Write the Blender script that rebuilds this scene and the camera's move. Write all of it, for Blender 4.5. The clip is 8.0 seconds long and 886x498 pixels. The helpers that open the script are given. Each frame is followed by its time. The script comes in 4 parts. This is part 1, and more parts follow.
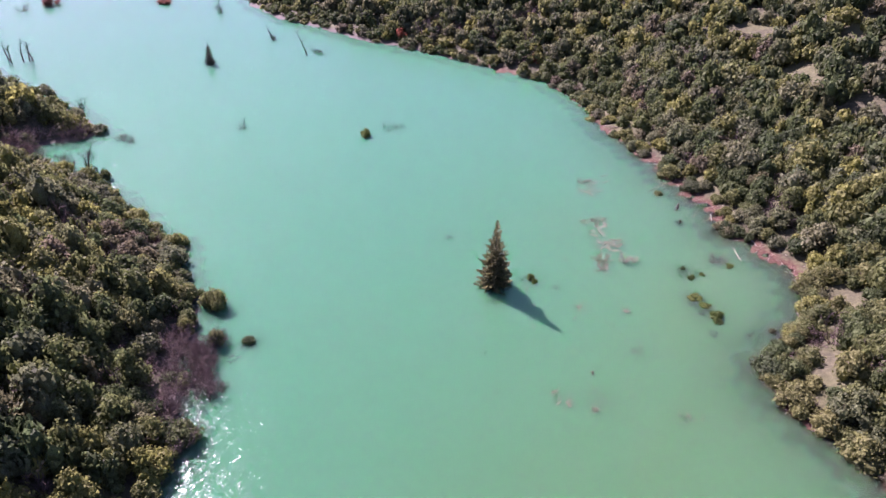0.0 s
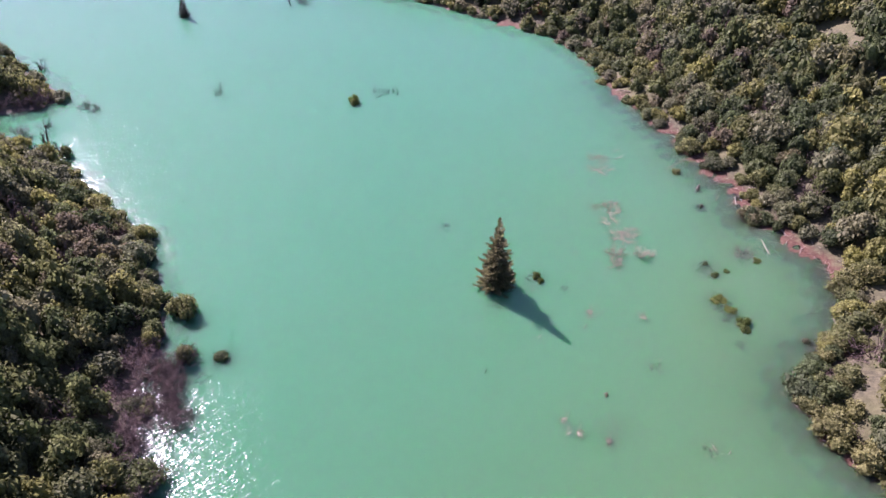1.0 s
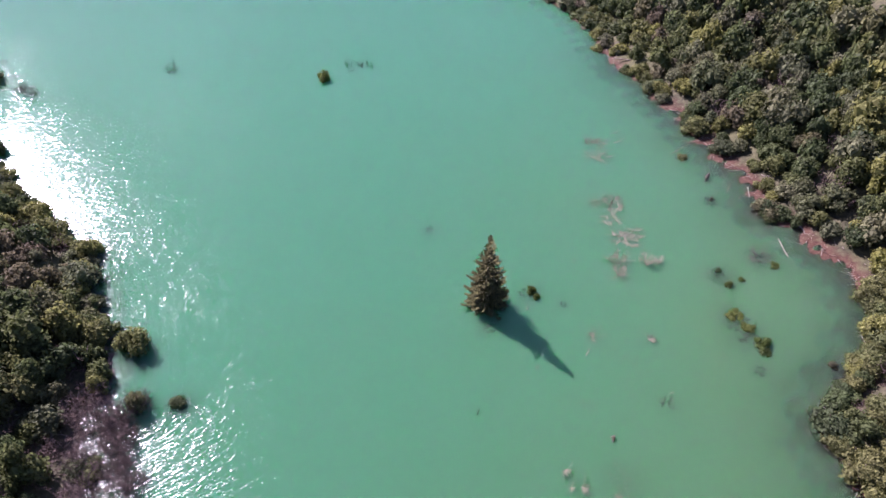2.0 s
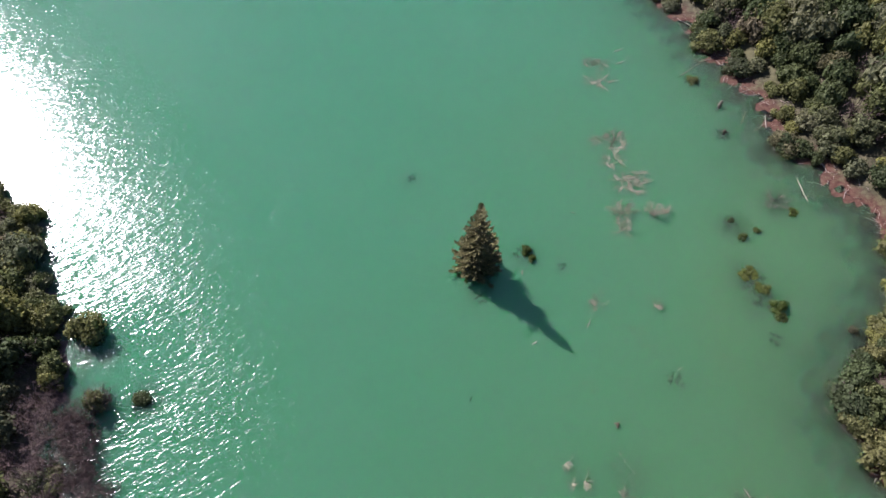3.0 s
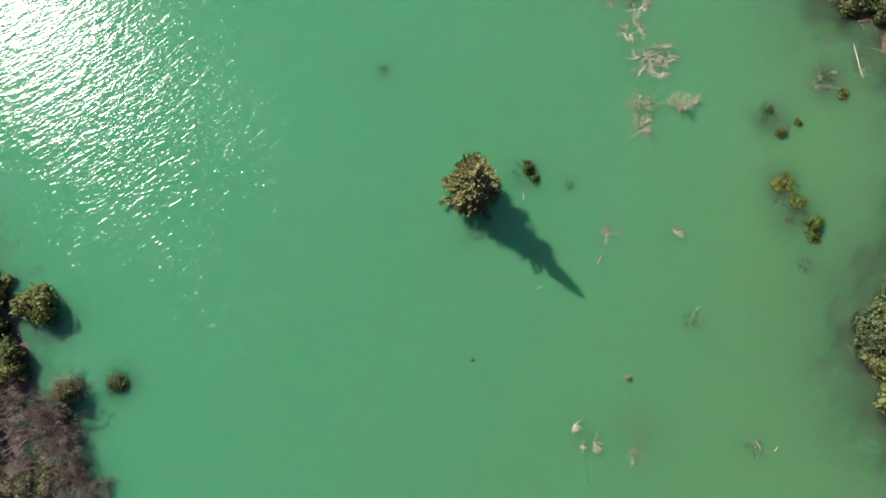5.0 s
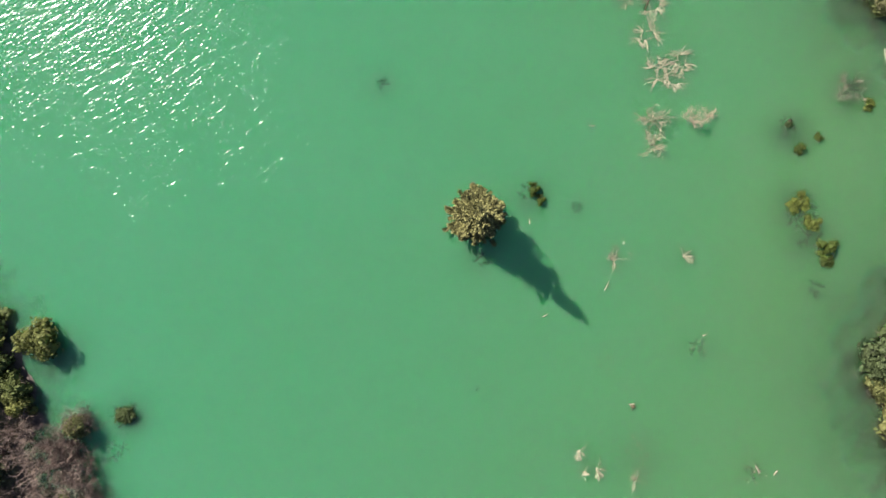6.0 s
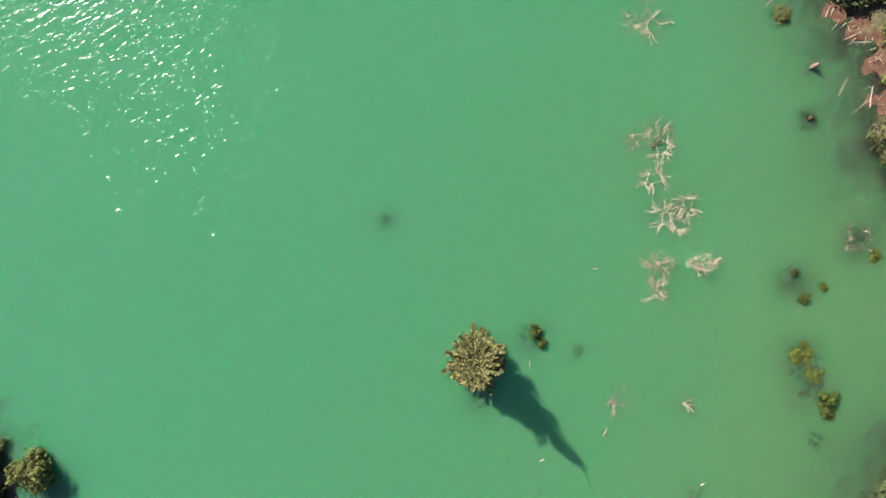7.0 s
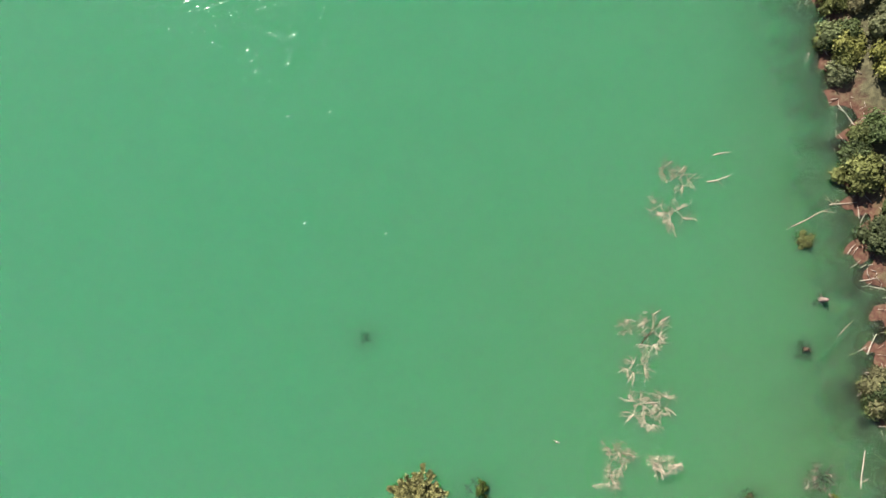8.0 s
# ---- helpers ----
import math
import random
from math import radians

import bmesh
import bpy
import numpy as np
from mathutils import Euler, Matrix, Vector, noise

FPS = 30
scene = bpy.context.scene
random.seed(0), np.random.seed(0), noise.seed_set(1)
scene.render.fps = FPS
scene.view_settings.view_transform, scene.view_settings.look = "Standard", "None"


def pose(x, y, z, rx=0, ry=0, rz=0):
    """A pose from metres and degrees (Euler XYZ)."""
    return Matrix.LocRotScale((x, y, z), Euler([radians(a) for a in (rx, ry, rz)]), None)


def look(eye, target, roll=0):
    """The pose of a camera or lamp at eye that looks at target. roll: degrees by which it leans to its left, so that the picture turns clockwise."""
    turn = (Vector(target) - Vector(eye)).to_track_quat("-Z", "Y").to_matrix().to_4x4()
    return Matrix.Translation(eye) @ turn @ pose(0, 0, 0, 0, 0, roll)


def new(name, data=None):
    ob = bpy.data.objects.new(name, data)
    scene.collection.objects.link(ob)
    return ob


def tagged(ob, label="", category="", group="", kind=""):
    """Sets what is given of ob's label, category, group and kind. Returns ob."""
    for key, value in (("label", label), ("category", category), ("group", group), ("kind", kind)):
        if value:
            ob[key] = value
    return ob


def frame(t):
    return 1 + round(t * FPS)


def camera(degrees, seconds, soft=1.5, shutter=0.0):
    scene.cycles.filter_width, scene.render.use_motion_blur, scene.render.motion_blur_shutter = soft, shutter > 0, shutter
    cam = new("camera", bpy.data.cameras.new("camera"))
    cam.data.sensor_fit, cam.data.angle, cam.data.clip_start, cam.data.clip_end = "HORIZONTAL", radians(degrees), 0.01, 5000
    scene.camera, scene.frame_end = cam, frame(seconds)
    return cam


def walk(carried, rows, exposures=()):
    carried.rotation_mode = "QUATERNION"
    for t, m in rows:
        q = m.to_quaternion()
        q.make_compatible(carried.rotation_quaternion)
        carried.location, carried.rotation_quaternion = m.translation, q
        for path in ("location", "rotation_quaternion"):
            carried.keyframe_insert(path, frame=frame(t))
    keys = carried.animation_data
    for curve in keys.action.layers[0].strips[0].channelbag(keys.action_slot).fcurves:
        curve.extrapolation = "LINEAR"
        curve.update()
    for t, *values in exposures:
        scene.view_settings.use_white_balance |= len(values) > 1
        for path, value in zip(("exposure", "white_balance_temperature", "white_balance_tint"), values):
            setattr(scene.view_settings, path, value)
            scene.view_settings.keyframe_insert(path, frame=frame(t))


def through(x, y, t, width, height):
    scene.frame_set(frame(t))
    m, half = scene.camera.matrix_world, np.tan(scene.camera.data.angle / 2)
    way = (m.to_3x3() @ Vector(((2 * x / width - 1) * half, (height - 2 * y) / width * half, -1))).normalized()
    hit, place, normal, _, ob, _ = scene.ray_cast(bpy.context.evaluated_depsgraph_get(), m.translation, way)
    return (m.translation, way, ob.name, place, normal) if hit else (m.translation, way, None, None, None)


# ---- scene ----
cam = camera(63.8, 8.0)
PATH = [
    (0, (1.946, -1.725, 49.114), (1.891, -0.065, 48.001), 0.4),
    (0.5, (1.880, 3.639, 49.239), (1.826, 5.247, 48.052), 0.4),
    (1, (1.866, 9.187, 49.338), (1.819, 10.741, 48.080), 0.3),
    (2.3, (1.708, 23.773, 49.556), (1.720, 25.145, 48.101), 0.1),
    (2.5, (1.728, 25.896, 49.570), (1.748, 27.212, 48.064), 0.1),
    (3, (1.871, 30.992, 49.598), (1.904, 32.154, 47.971), -0.2),
    (3.5, (1.979, 35.971, 49.635), (2.025, 36.968, 47.901), -0.4),
    (4, (2.039, 40.903, 49.681), (2.088, 41.720, 47.855), -0.4),
    (4.5, (2.063, 45.799, 49.766), (2.115, 46.421, 47.866), -0.0),
    (6, (3.146, 60.418, 49.782), (3.147, 60.501, 47.784), -5.4),
    (6.5, (3.550, 65.358, 49.821), (3.550, 65.438, 47.823), -5.3),
    (7, (3.992, 70.336, 49.813), (3.993, 70.412, 47.814), -3.7),
    (7.5, (4.391, 75.277, 49.822), (4.386, 75.348, 47.823), -2.6),
    (8, (4.756, 80.179, 49.853), (4.741, 80.243, 47.854), -2.9),
]
walk(cam, [(t, look(eye, target, roll)) for t, eye, target, roll in PATH],
     [(0, 1.70, 5980, 57), (1.2, 1.59, 5920, 53), (2.5, 1.16, 5800, 40), (3.5, 0.91, 6150, 22), (4.5, 1.08, 6450, 12), (6, 1.43, 6720, 10), (8, 1.42, 6720, 10)])

# ---------------------------------------------------------------- sky and sun
SUN_AZ, SUN_EL = radians(-41.4), radians(39.6)
SUN_DIR = Vector((math.sin(SUN_AZ) * math.cos(SUN_EL), math.cos(SUN_AZ) * math.cos(SUN_EL), math.sin(SUN_EL)))
world = bpy.data.worlds.new("sky")
scene.world = world
world.use_nodes = True
wn = world.node_tree
sky = wn.nodes.new("ShaderNodeTexSky")
sky.sky_type, sky.sun_disc = "NISHITA", False
sky.sun_elevation, sky.sun_rotation = SUN_EL, SUN_AZ
sky.air_density, sky.dust_density, sky.ozone_density, sky.altitude = 1.0, 1.2, 2.0, 300
wn.links.new(sky.outputs[0], wn.nodes["Background"].inputs[0])
wn.nodes["Background"].inputs[1].default_value = 0.048
sun_data = bpy.data.lights.new("sun", "SUN")
sun_data.energy, sun_data.angle, sun_data.color = 5.0, radians(0.55), (1.0, 0.94, 0.85)
sun = new("sun", sun_data)
sun.matrix_world = look(SUN_DIR * 300, (0, 0, 0))


# ---------------------------------------------------------------- materials
def material(name):
    m = bpy.data.materials.new(name)
    m.use_nodes = True
    nt = m.node_tree
    for n in list(nt.nodes):
        nt.nodes.remove(n)
    return m, nt


def node(nt, kind, links=None, **values):
    """A node with its values set; links: input name or number -> output socket or constant."""
    n = nt.nodes.new(kind)
    for k, v in values.items():
        if k == "operation":
            n.operation = v
        elif k == "blend":
            n.blend_type = v
        elif k == "data_type":
            n.data_type = v
        elif k == "attribute":
            n.attribute_name = v
        elif k == "feature":
            n.feature = v
        elif k == "distribution":
            n.distribution = v
    for k, v in (links or {}).items():
        if isinstance(v, bpy.types.NodeSocket):
            nt.links.new(v, n.inputs[k])
        else:
            n.inputs[k].default_value = v
    return n


def ramp(nt, fac, stops):
    n = nt.nodes.new("ShaderNodeValToRGB")
    el = n.color_ramp.elements
    while len(el) < len(stops):
        el.new(0.5)
    for e, (p, c) in zip(el, stops):
        e.position, e.color = p, (*c, 1)
    nt.links.new(fac, n.inputs[0])
    return n.outputs[0]


def mixed(nt, fac, a, b, blend="MIX"):
    n = nt.nodes.new("ShaderNodeMix")
    n.data_type, n.blend_type = "RGBA", blend
    for k, v in ((0, fac), (6, a), (7, b)):
        if isinstance(v, bpy.types.NodeSocket):
            nt.links.new(v, n.inputs[k])
        else:
            n.inputs[k].default_value = v if k == 0 else (*v, 1)
    return n.outputs[2]


def noise_tex(nt, scale, detail=4, rough=0.55, vector=None, distortion=0.0):
    links = {"Scale": scale, "Detail": detail, "Roughness": rough, "Distortion": distortion}
    if vector is not None:
        links["Vector"] = vector
    return node(nt, "ShaderNodeTexNoise", links).outputs[0]


def finish(nt, shader):
    out = nt.nodes.new("ShaderNodeOutputMaterial")
    nt.links.new(shader, out.inputs[0])


def place_of(nt):
    return nt.nodes.new("ShaderNodeNewGeometry")


def foliage(name, stops, leaf_low=0.62, leaf_high=1.35, through=0.5):
    """Leaves: a hue for each plant (its random number, or the crown's own tint), lighter and darker leaves."""
    m, nt = material(name)
    info = nt.nodes.new("ShaderNodeObjectInfo")
    tint = node(nt, "ShaderNodeAttribute", attribute="tint")
    both = node(nt, "ShaderNodeMath", {0: info.outputs["Random"], 1: tint.outputs["Fac"]}, operation="ADD")
    which = node(nt, "ShaderNodeMath", {0: both.outputs[0]}, operation="FRACT")
    hue = ramp(nt, which.outputs[0], stops)
    geo = place_of(nt)
    leaf = node(nt, "ShaderNodeMapRange", {0: geo.outputs["Random Per Island"], 3: leaf_low, 4: leaf_high})
    patch = noise_tex(nt, 0.9, 3, 0.6, geo.outputs["Position"])
    patch = node(nt, "ShaderNodeMapRange", {0: patch, 1: 0.3, 2: 0.7, 3: 0.75, 4: 1.25})
    k = node(nt, "ShaderNodeMath", {0: leaf.outputs[0], 1: patch.outputs[0]}, operation="MULTIPLY")
    small = noise_tex(nt, 8.0, 3, 0.7, geo.outputs["Position"])
    small = node(nt, "ShaderNodeMapRange", {0: small, 1: 0.35, 2: 0.65, 3: 0.62, 4: 1.45})
    k = node(nt, "ShaderNodeMath", {0: k.outputs[0], 1: small.outputs[0]}, operation="MULTIPLY")
    grey = node(nt, "ShaderNodeCombineColor", {0: k.outputs[0], 1: k.outputs[0], 2: k.outputs[0]})
    colour = mixed(nt, 1.0, hue, grey.outputs[0], "MULTIPLY")
    bsdf = node(nt, "ShaderNodeBsdfPrincipled", {"Base Color": colour, "Roughness": 0.65, "Specular IOR Level": 0.2})
    trans = node(nt, "ShaderNodeBsdfTranslucent", {0: colour})
    mix = node(nt, "ShaderNodeMixShader", {0: through, 1: bsdf.outputs[0], 2: trans.outputs[0]})
    finish(nt, mix.outputs[0])
    return m


def bark(name, dark, light, scale=6.0, rough=0.85):
    m, nt = material(name)
    geo = place_of(nt)
    info = nt.nodes.new("ShaderNodeObjectInfo")
    a = noise_tex(nt, scale, 5, 0.65, geo.outputs["Position"])
    b = noise_tex(nt, scale * 7, 3, 0.6, geo.outputs["Position"])
    c = node(nt, "ShaderNodeMath", {0: a, 1: b}, operation="MULTIPLY")
    c = node(nt, "ShaderNodeMath", {0: c.outputs[0], 1: info.outputs["Random"]}, operation="MULTIPLY_ADD")
    c.inputs[1].default_value = 2.0
    shift = node(nt, "ShaderNodeMath", {0: info.outputs["Random"], 1: 0.25}, operation="MULTIPLY")
    nt.links.new(shift.outputs[0], c.inputs[2])
    colour = ramp(nt, c.outputs[0], [(0.25, dark), (0.75, light)])
    bump = node(nt, "ShaderNodeBump", {"Height": b, "Strength": 0.4, "Distance": 0.03})
    bsdf = node(nt, "ShaderNodeBsdfPrincipled", {"Base Color": colour, "Roughness": rough, "Specular IOR Level": 0.2, "Normal": bump.outputs[0]})
    finish(nt, bsdf.outputs[0])
    return m


MACCHIA = [(0.0, (0.066, 0.093, 0.039)), (0.2, (0.108, 0.135, 0.051)), (0.4, (0.167, 0.178, 0.062)), (0.50, (0.232, 0.236, 0.068)), (0.56, (0.124, 0.147, 0.077)),
           (0.68, (0.182, 0.185, 0.097)), (0.80, (0.089, 0.124, 0.050)), (0.90, (0.135, 0.155, 0.055)), (0.96, (0.167, 0.140, 0.093)), (1.0, (0.066, 0.093, 0.039))]
M_LEAF = foliage("evergreen_leaves", MACCHIA)
M_PALE = foliage("grey_olive_leaves", [(0.0, (0.125, 0.145, 0.052)), (0.5, (0.19, 0.19, 0.072)), (1.0, (0.11, 0.13, 0.05))])
M_GOLD = foliage("sunlit_leaves", [(0.0, (0.09, 0.13, 0.03)), (0.5, (0.14, 0.17, 0.04)), (1.0, (0.075, 0.105, 0.028))])
M_NEEDLE = foliage("conifer_needles", [(0.0, (0.178, 0.172, 0.070)), (1.0, (0.178, 0.172, 0.070))], 0.25, 1.45, 0.03)
M_NEEDLE_FAR = foliage("dark_needles", [(0.0, (0.03, 0.045, 0.02)), (1.0, (0.03, 0.045, 0.02))], 0.6, 1.3, 0.1)
M_RUSSET = foliage("russet_leaves", [(0.0, (0.26, 0.09, 0.055)), (1.0, (0.22, 0.09, 0.06))])
M_BARK = bark("grey_bark", (0.05, 0.04, 0.03), (0.16, 0.13, 0.10))
M_TWIG = bark("bare_twigs", (0.12, 0.085, 0.075), (0.26, 0.195, 0.17))
M_BLEACH = bark("bleached_twigs", (0.25, 0.23, 0.165), (0.48, 0.44, 0.34))
M_ROSY = bark("rosy_dry_twigs", (0.36, 0.29, 0.225), (0.62, 0.51, 0.41))
M_DRIFT = bark("bleached_driftwood", (0.26, 0.21, 0.17), (0.60, 0.53, 0.45), 3.0)
M_SOAKED = bark("soaked_wood", (0.035, 0.022, 0.016), (0.12, 0.075, 0.05), 5.0)


def make_ground_material():
    m, nt = material("bank_soil")
    geo = place_of(nt)
    pos = geo.outputs["Position"]
    sep = node(nt, "ShaderNodeSeparateXYZ", {0: pos})
    broad = noise_tex(nt, 0.12, 4, 0.6, pos)
    fine = noise_tex(nt, 2.2, 6, 0.65, pos)
    grain = noise_tex(nt, 14.0, 4, 0.7, pos)
    red = ramp(nt, fine, [(0.3, (0.050, 0.024, 0.016)), (0.5, (0.100, 0.047, 0.032)), (0.72, (0.145, 0.085, 0.06))])
    litter = ramp(nt, fine, [(0.28, (0.030, 0.030, 0.017)), (0.5, (0.070, 0.066, 0.036)), (0.75, (0.14, 0.128, 0.068))])
    dry = ramp(nt, grain, [(0.3, (0.065, 0.070, 0.028)), (0.7, (0.15, 0.15, 0.062))])
    land = mixed(nt, node(nt, "ShaderNodeMapRange", {0: broad, 1: 0.48, 2: 0.7}).outputs[0], litter, dry)
    grey = ramp(nt, fine, [(0.3, (0.05, 0.04, 0.038)), (0.7, (0.15, 0.12, 0.115))])
    side = node(nt, "ShaderNodeMapRange", {0: sep.outputs[0], 1: -8.0, 2: 8.0}).outputs[0]
    shore = mixed(nt, side, grey, red)
    wet = node(nt, "ShaderNodeMapRange", {0: sep.outputs[2], 1: 0.0, 2: -0.16}).outputs[0]
    silt = ramp(nt, fine, [(0.3, (0.028, 0.022, 0.021)), (0.7, (0.075, 0.055, 0.050))])
    shore = mixed(nt, wet, shore, silt)
    # water's milky turquoise painted on the deeper bed hides the deep sheet's edge
    water_tone = ramp(nt, fine, [(0.3, (0.15, 0.50, 0.27)), (0.7, (0.20, 0.60, 0.32))])
    bed_fade = node(nt, "ShaderNodeMath", {0: broad, 1: 0.15, 2: sep.outputs[2]}, operation="MULTIPLY_ADD")
    bed_fade = node(nt, "ShaderNodeMapRange", {0: bed_fade.outputs[0], 1: -0.13, 2: -0.265}).outputs[0]
    shore = mixed(nt, bed_fade, shore, water_tone)
    lift = node(nt, "ShaderNodeMath", {0: fine, 1: 0.8, 2: sep.outputs[2]}, operation="MULTIPLY_ADD")
    up = node(nt, "ShaderNodeMapRange", {0: lift.outputs[0], 1: 0.42, 2: 0.75}).outputs[0]
    colour = mixed(nt, up, shore, land)
    bump = node(nt, "ShaderNodeBump", {"Height": fine, "Strength": 0.7, "Distance": 0.15})
    bump = node(nt, "ShaderNodeBump", {"Height": grain, "Strength": 0.5, "Distance": 0.04, "Normal": bump.outputs[0]})
    bsdf = node(nt, "ShaderNodeBsdfPrincipled", {"Base Color": colour, "Roughness": 0.8, "Specular IOR Level": 0.25, "Normal": bump.outputs[0]})
    finish(nt, bsdf.outputs[0])
    return m


def water_colour(nt):
    """Milky turquoise with broad drifts of greener, siltier water towards the shallow bank."""
    pos = place_of(nt).outputs["Position"]
    sep = node(nt, "ShaderNodeSeparateXYZ", {0: pos})
    drift = noise_tex(nt, 0.035, 3, 0.5, pos, 0.6)
    silt = node(nt, "ShaderNodeMath", {0: drift, 1: 26.0, 2: sep.outputs[0]}, operation="MULTIPLY_ADD")
    near = node(nt, "ShaderNodeMath", {0: sep.outputs[1], 1: -0.45, 2: silt.outputs[0]}, operation="MULTIPLY_ADD")
    f = node(nt, "ShaderNodeMapRange", {0: near.outputs[0], 1: -45.0, 2: 12.0}).outputs[0]
    f = node(nt, "ShaderNodeMath", {0: f, 1: 2.2}, operation="POWER").outputs[0]
    colour = mixed(nt, f, WATER_DEEP, WATER_SILT)
    # the sheet's tint carries bank mud and the shade painted round drowned brush
    mud_shade = node(nt, "ShaderNodeAttribute", attribute="tint").outputs["Fac"]
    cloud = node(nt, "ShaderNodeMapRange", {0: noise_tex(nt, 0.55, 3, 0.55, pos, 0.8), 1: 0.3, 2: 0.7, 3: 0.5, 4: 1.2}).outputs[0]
    mud = node(nt, "ShaderNodeMath", {0: mud_shade, 1: cloud}, operation="MULTIPLY").outputs[0]
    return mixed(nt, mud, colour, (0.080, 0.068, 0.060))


WATER_DEEP, WATER_SILT = (0.185, 0.68, 0.358), (0.258, 0.60, 0.268)


def milky(nt):
    """Light that wanders some decimetres through the silt before it leaves the water again."""
    return node(nt, "ShaderNodeBsdfPrincipled", {"Base Color": water_colour(nt), "Roughness": 0.9, "Specular IOR Level": 0.0, "Subsurface Weight": 1.0,
                                                 "Subsurface Radius": (0.7, 1.0, 0.9), "Subsurface Scale": 0.68})


def make_water_surface():
    m, nt = material("lake_surface")
    pos = place_of(nt).outputs["Position"]
    turned = node(nt, "ShaderNodeMapping", {0: pos, 2: (0, 0, radians(28)), 3: (1.05, 0.38, 1.0)})
    turned.vector_type = "TEXTURE"
    flow = turned.outputs[0]
    swell = noise_tex(nt, 0.65, 2, 0.5, flow, 0.4)
    ripple = noise_tex(nt, 1.8, 2, 0.5, flow, 0.5)
    gust = noise_tex(nt, 0.05, 2, 0.5, pos)
    calm = node(nt, "ShaderNodeMapRange", {0: gust, 1: 0.35, 2: 0.65, 3: 0.75, 4: 1.1}).outputs[0]
    along = node(nt, "ShaderNodeSeparateXYZ", {0: pos}).outputs[1]
    lee = node(nt, "ShaderNodeMath", {0: gust, 1: 50.0, 2: along}, operation="MULTIPLY_ADD").outputs[0]
    lee = node(nt, "ShaderNodeMapRange", {0: lee, 1: 100.0, 2: 150.0, 3: 1.0, 4: 0.6}).outputs[0]
    breeze = node(nt, "ShaderNodeMapRange", {0: along, 1: 48.0, 2: 41.0, 3: 0.95, 4: 1.3}).outputs[0]
    cove = node(nt, "ShaderNodeVectorMath", {0: pos, 1: (-30.5, 65.0, 0.0)}, operation="DISTANCE").outputs["Value"]
    cove = node(nt, "ShaderNodeMapRange", {0: cove, 1: 3.0, 2: 8.0, 3: 0.6, 4: 1.0}).outputs[0]
    inlet = node(nt, "ShaderNodeVectorMath", {0: pos, 1: (-63.0, 93.0, 0.0)}, operation="DISTANCE").outputs["Value"]
    inlet = node(nt, "ShaderNodeMapRange", {0: inlet, 1: 5.0, 2: 12.0, 3: 0.3, 4: 1.0}).outputs[0]
    cove = node(nt, "ShaderNodeMath", {0: cove, 1: inlet}, operation="MULTIPLY").outputs[0]
    point = node(nt, "ShaderNodeVectorMath", {0: pos, 1: (-24.0, 56.0, 0.0)}, operation="DISTANCE").outputs["Value"]
    point = node(nt, "ShaderNodeMapRange", {0: point, 1: 2.5, 2: 8.0, 3: 0.5, 4: 1.0}).outputs[0]
    cove = node(nt, "ShaderNodeMath", {0: cove, 1: point}, operation="MULTIPLY").outputs[0]
    lee = node(nt, "ShaderNodeMath", {0: lee, 1: cove}, operation="MULTIPLY").outputs[0]
    calm = node(nt, "ShaderNodeMath", {0: calm, 1: lee}, operation="MULTIPLY").outputs[0]
    calm = node(nt, "ShaderNodeMath", {0: calm, 1: breeze}, operation="MULTIPLY").outputs[0]
    rough = node(nt, "ShaderNodeMath", {0: lee, 1: GLOSS}, operation="MULTIPLY").outputs[0]
    chop = node(nt, "ShaderNodeMapRange", {0: noise_tex(nt, 5.0, 1, 0.5, pos, 0.3), 1: 0.665, 2: 0.83}).outputs[0]
    strong = node(nt, "ShaderNodeMapRange", {0: noise_tex(nt, 1.1, 2, 0.6, pos), 1: 0.42, 2: 0.74, 3: 0.12, 4: 1.0}).outputs[0]
    chop = node(nt, "ShaderNodeMath", {0: chop, 1: strong}, operation="MULTIPLY").outputs[0]
    chop = node(nt, "ShaderNodeMath", {0: chop, 1: lee}, operation="MULTIPLY").outputs[0]
    h = node(nt, "ShaderNodeMath", {0: ripple, 1: 0.55, 2: swell}, operation="MULTIPLY_ADD")
    h = node(nt, "ShaderNodeMath", {0: h.outputs[0], 1: calm}, operation="MULTIPLY")
    h = node(nt, "ShaderNodeMath", {0: chop, 1: 1.25, 2: h.outputs[0]}, operation="MULTIPLY_ADD")
    bump = node(nt, "ShaderNodeBump", {"Height": h.outputs[0], "Strength": 1.0, "Distance": RIPPLE})
    body = milky(nt)
    clear = node(nt, "ShaderNodeBsdfTransparent", {0: (1, 1, 1, 1)})
    inner = node(nt, "ShaderNodeMixShader", {0: 0.19, 1: clear.outputs[0], 2: body.outputs[0]})
    gloss = node(nt, "ShaderNodeBsdfGlossy", {"Color": (1, 1, 1, 1), "Roughness": rough, "Normal": bump.outputs[0]}, distribution="BECKMANN")
    fres = node(nt, "ShaderNodeFresnel", {"IOR": 1.333})
    mix = node(nt, "ShaderNodeMixShader", {0: fres.outputs[0], 1: inner.outputs[0], 2: gloss.outputs[0]})
    finish(nt, mix.outputs[0])
    return m


RIPPLE, GLOSS = 0.065, 0.225


def make_water_body(name, opacity):
    m, nt = material(name)
    body = milky(nt)
    clear = node(nt, "ShaderNodeBsdfTransparent", {0: (1, 1, 1, 1)})
    mix = node(nt, "ShaderNodeMixShader", {0: opacity, 1: clear.outputs[0], 2: body.outputs[0]})
    finish(nt, mix.outputs[0])
    return m


M_GROUND = make_ground_material()
M_SURFACE = make_water_surface()
M_SILTY = make_water_body("silty_water", 0.20)
M_DEEP = make_water_body("deep_water", 1.0)


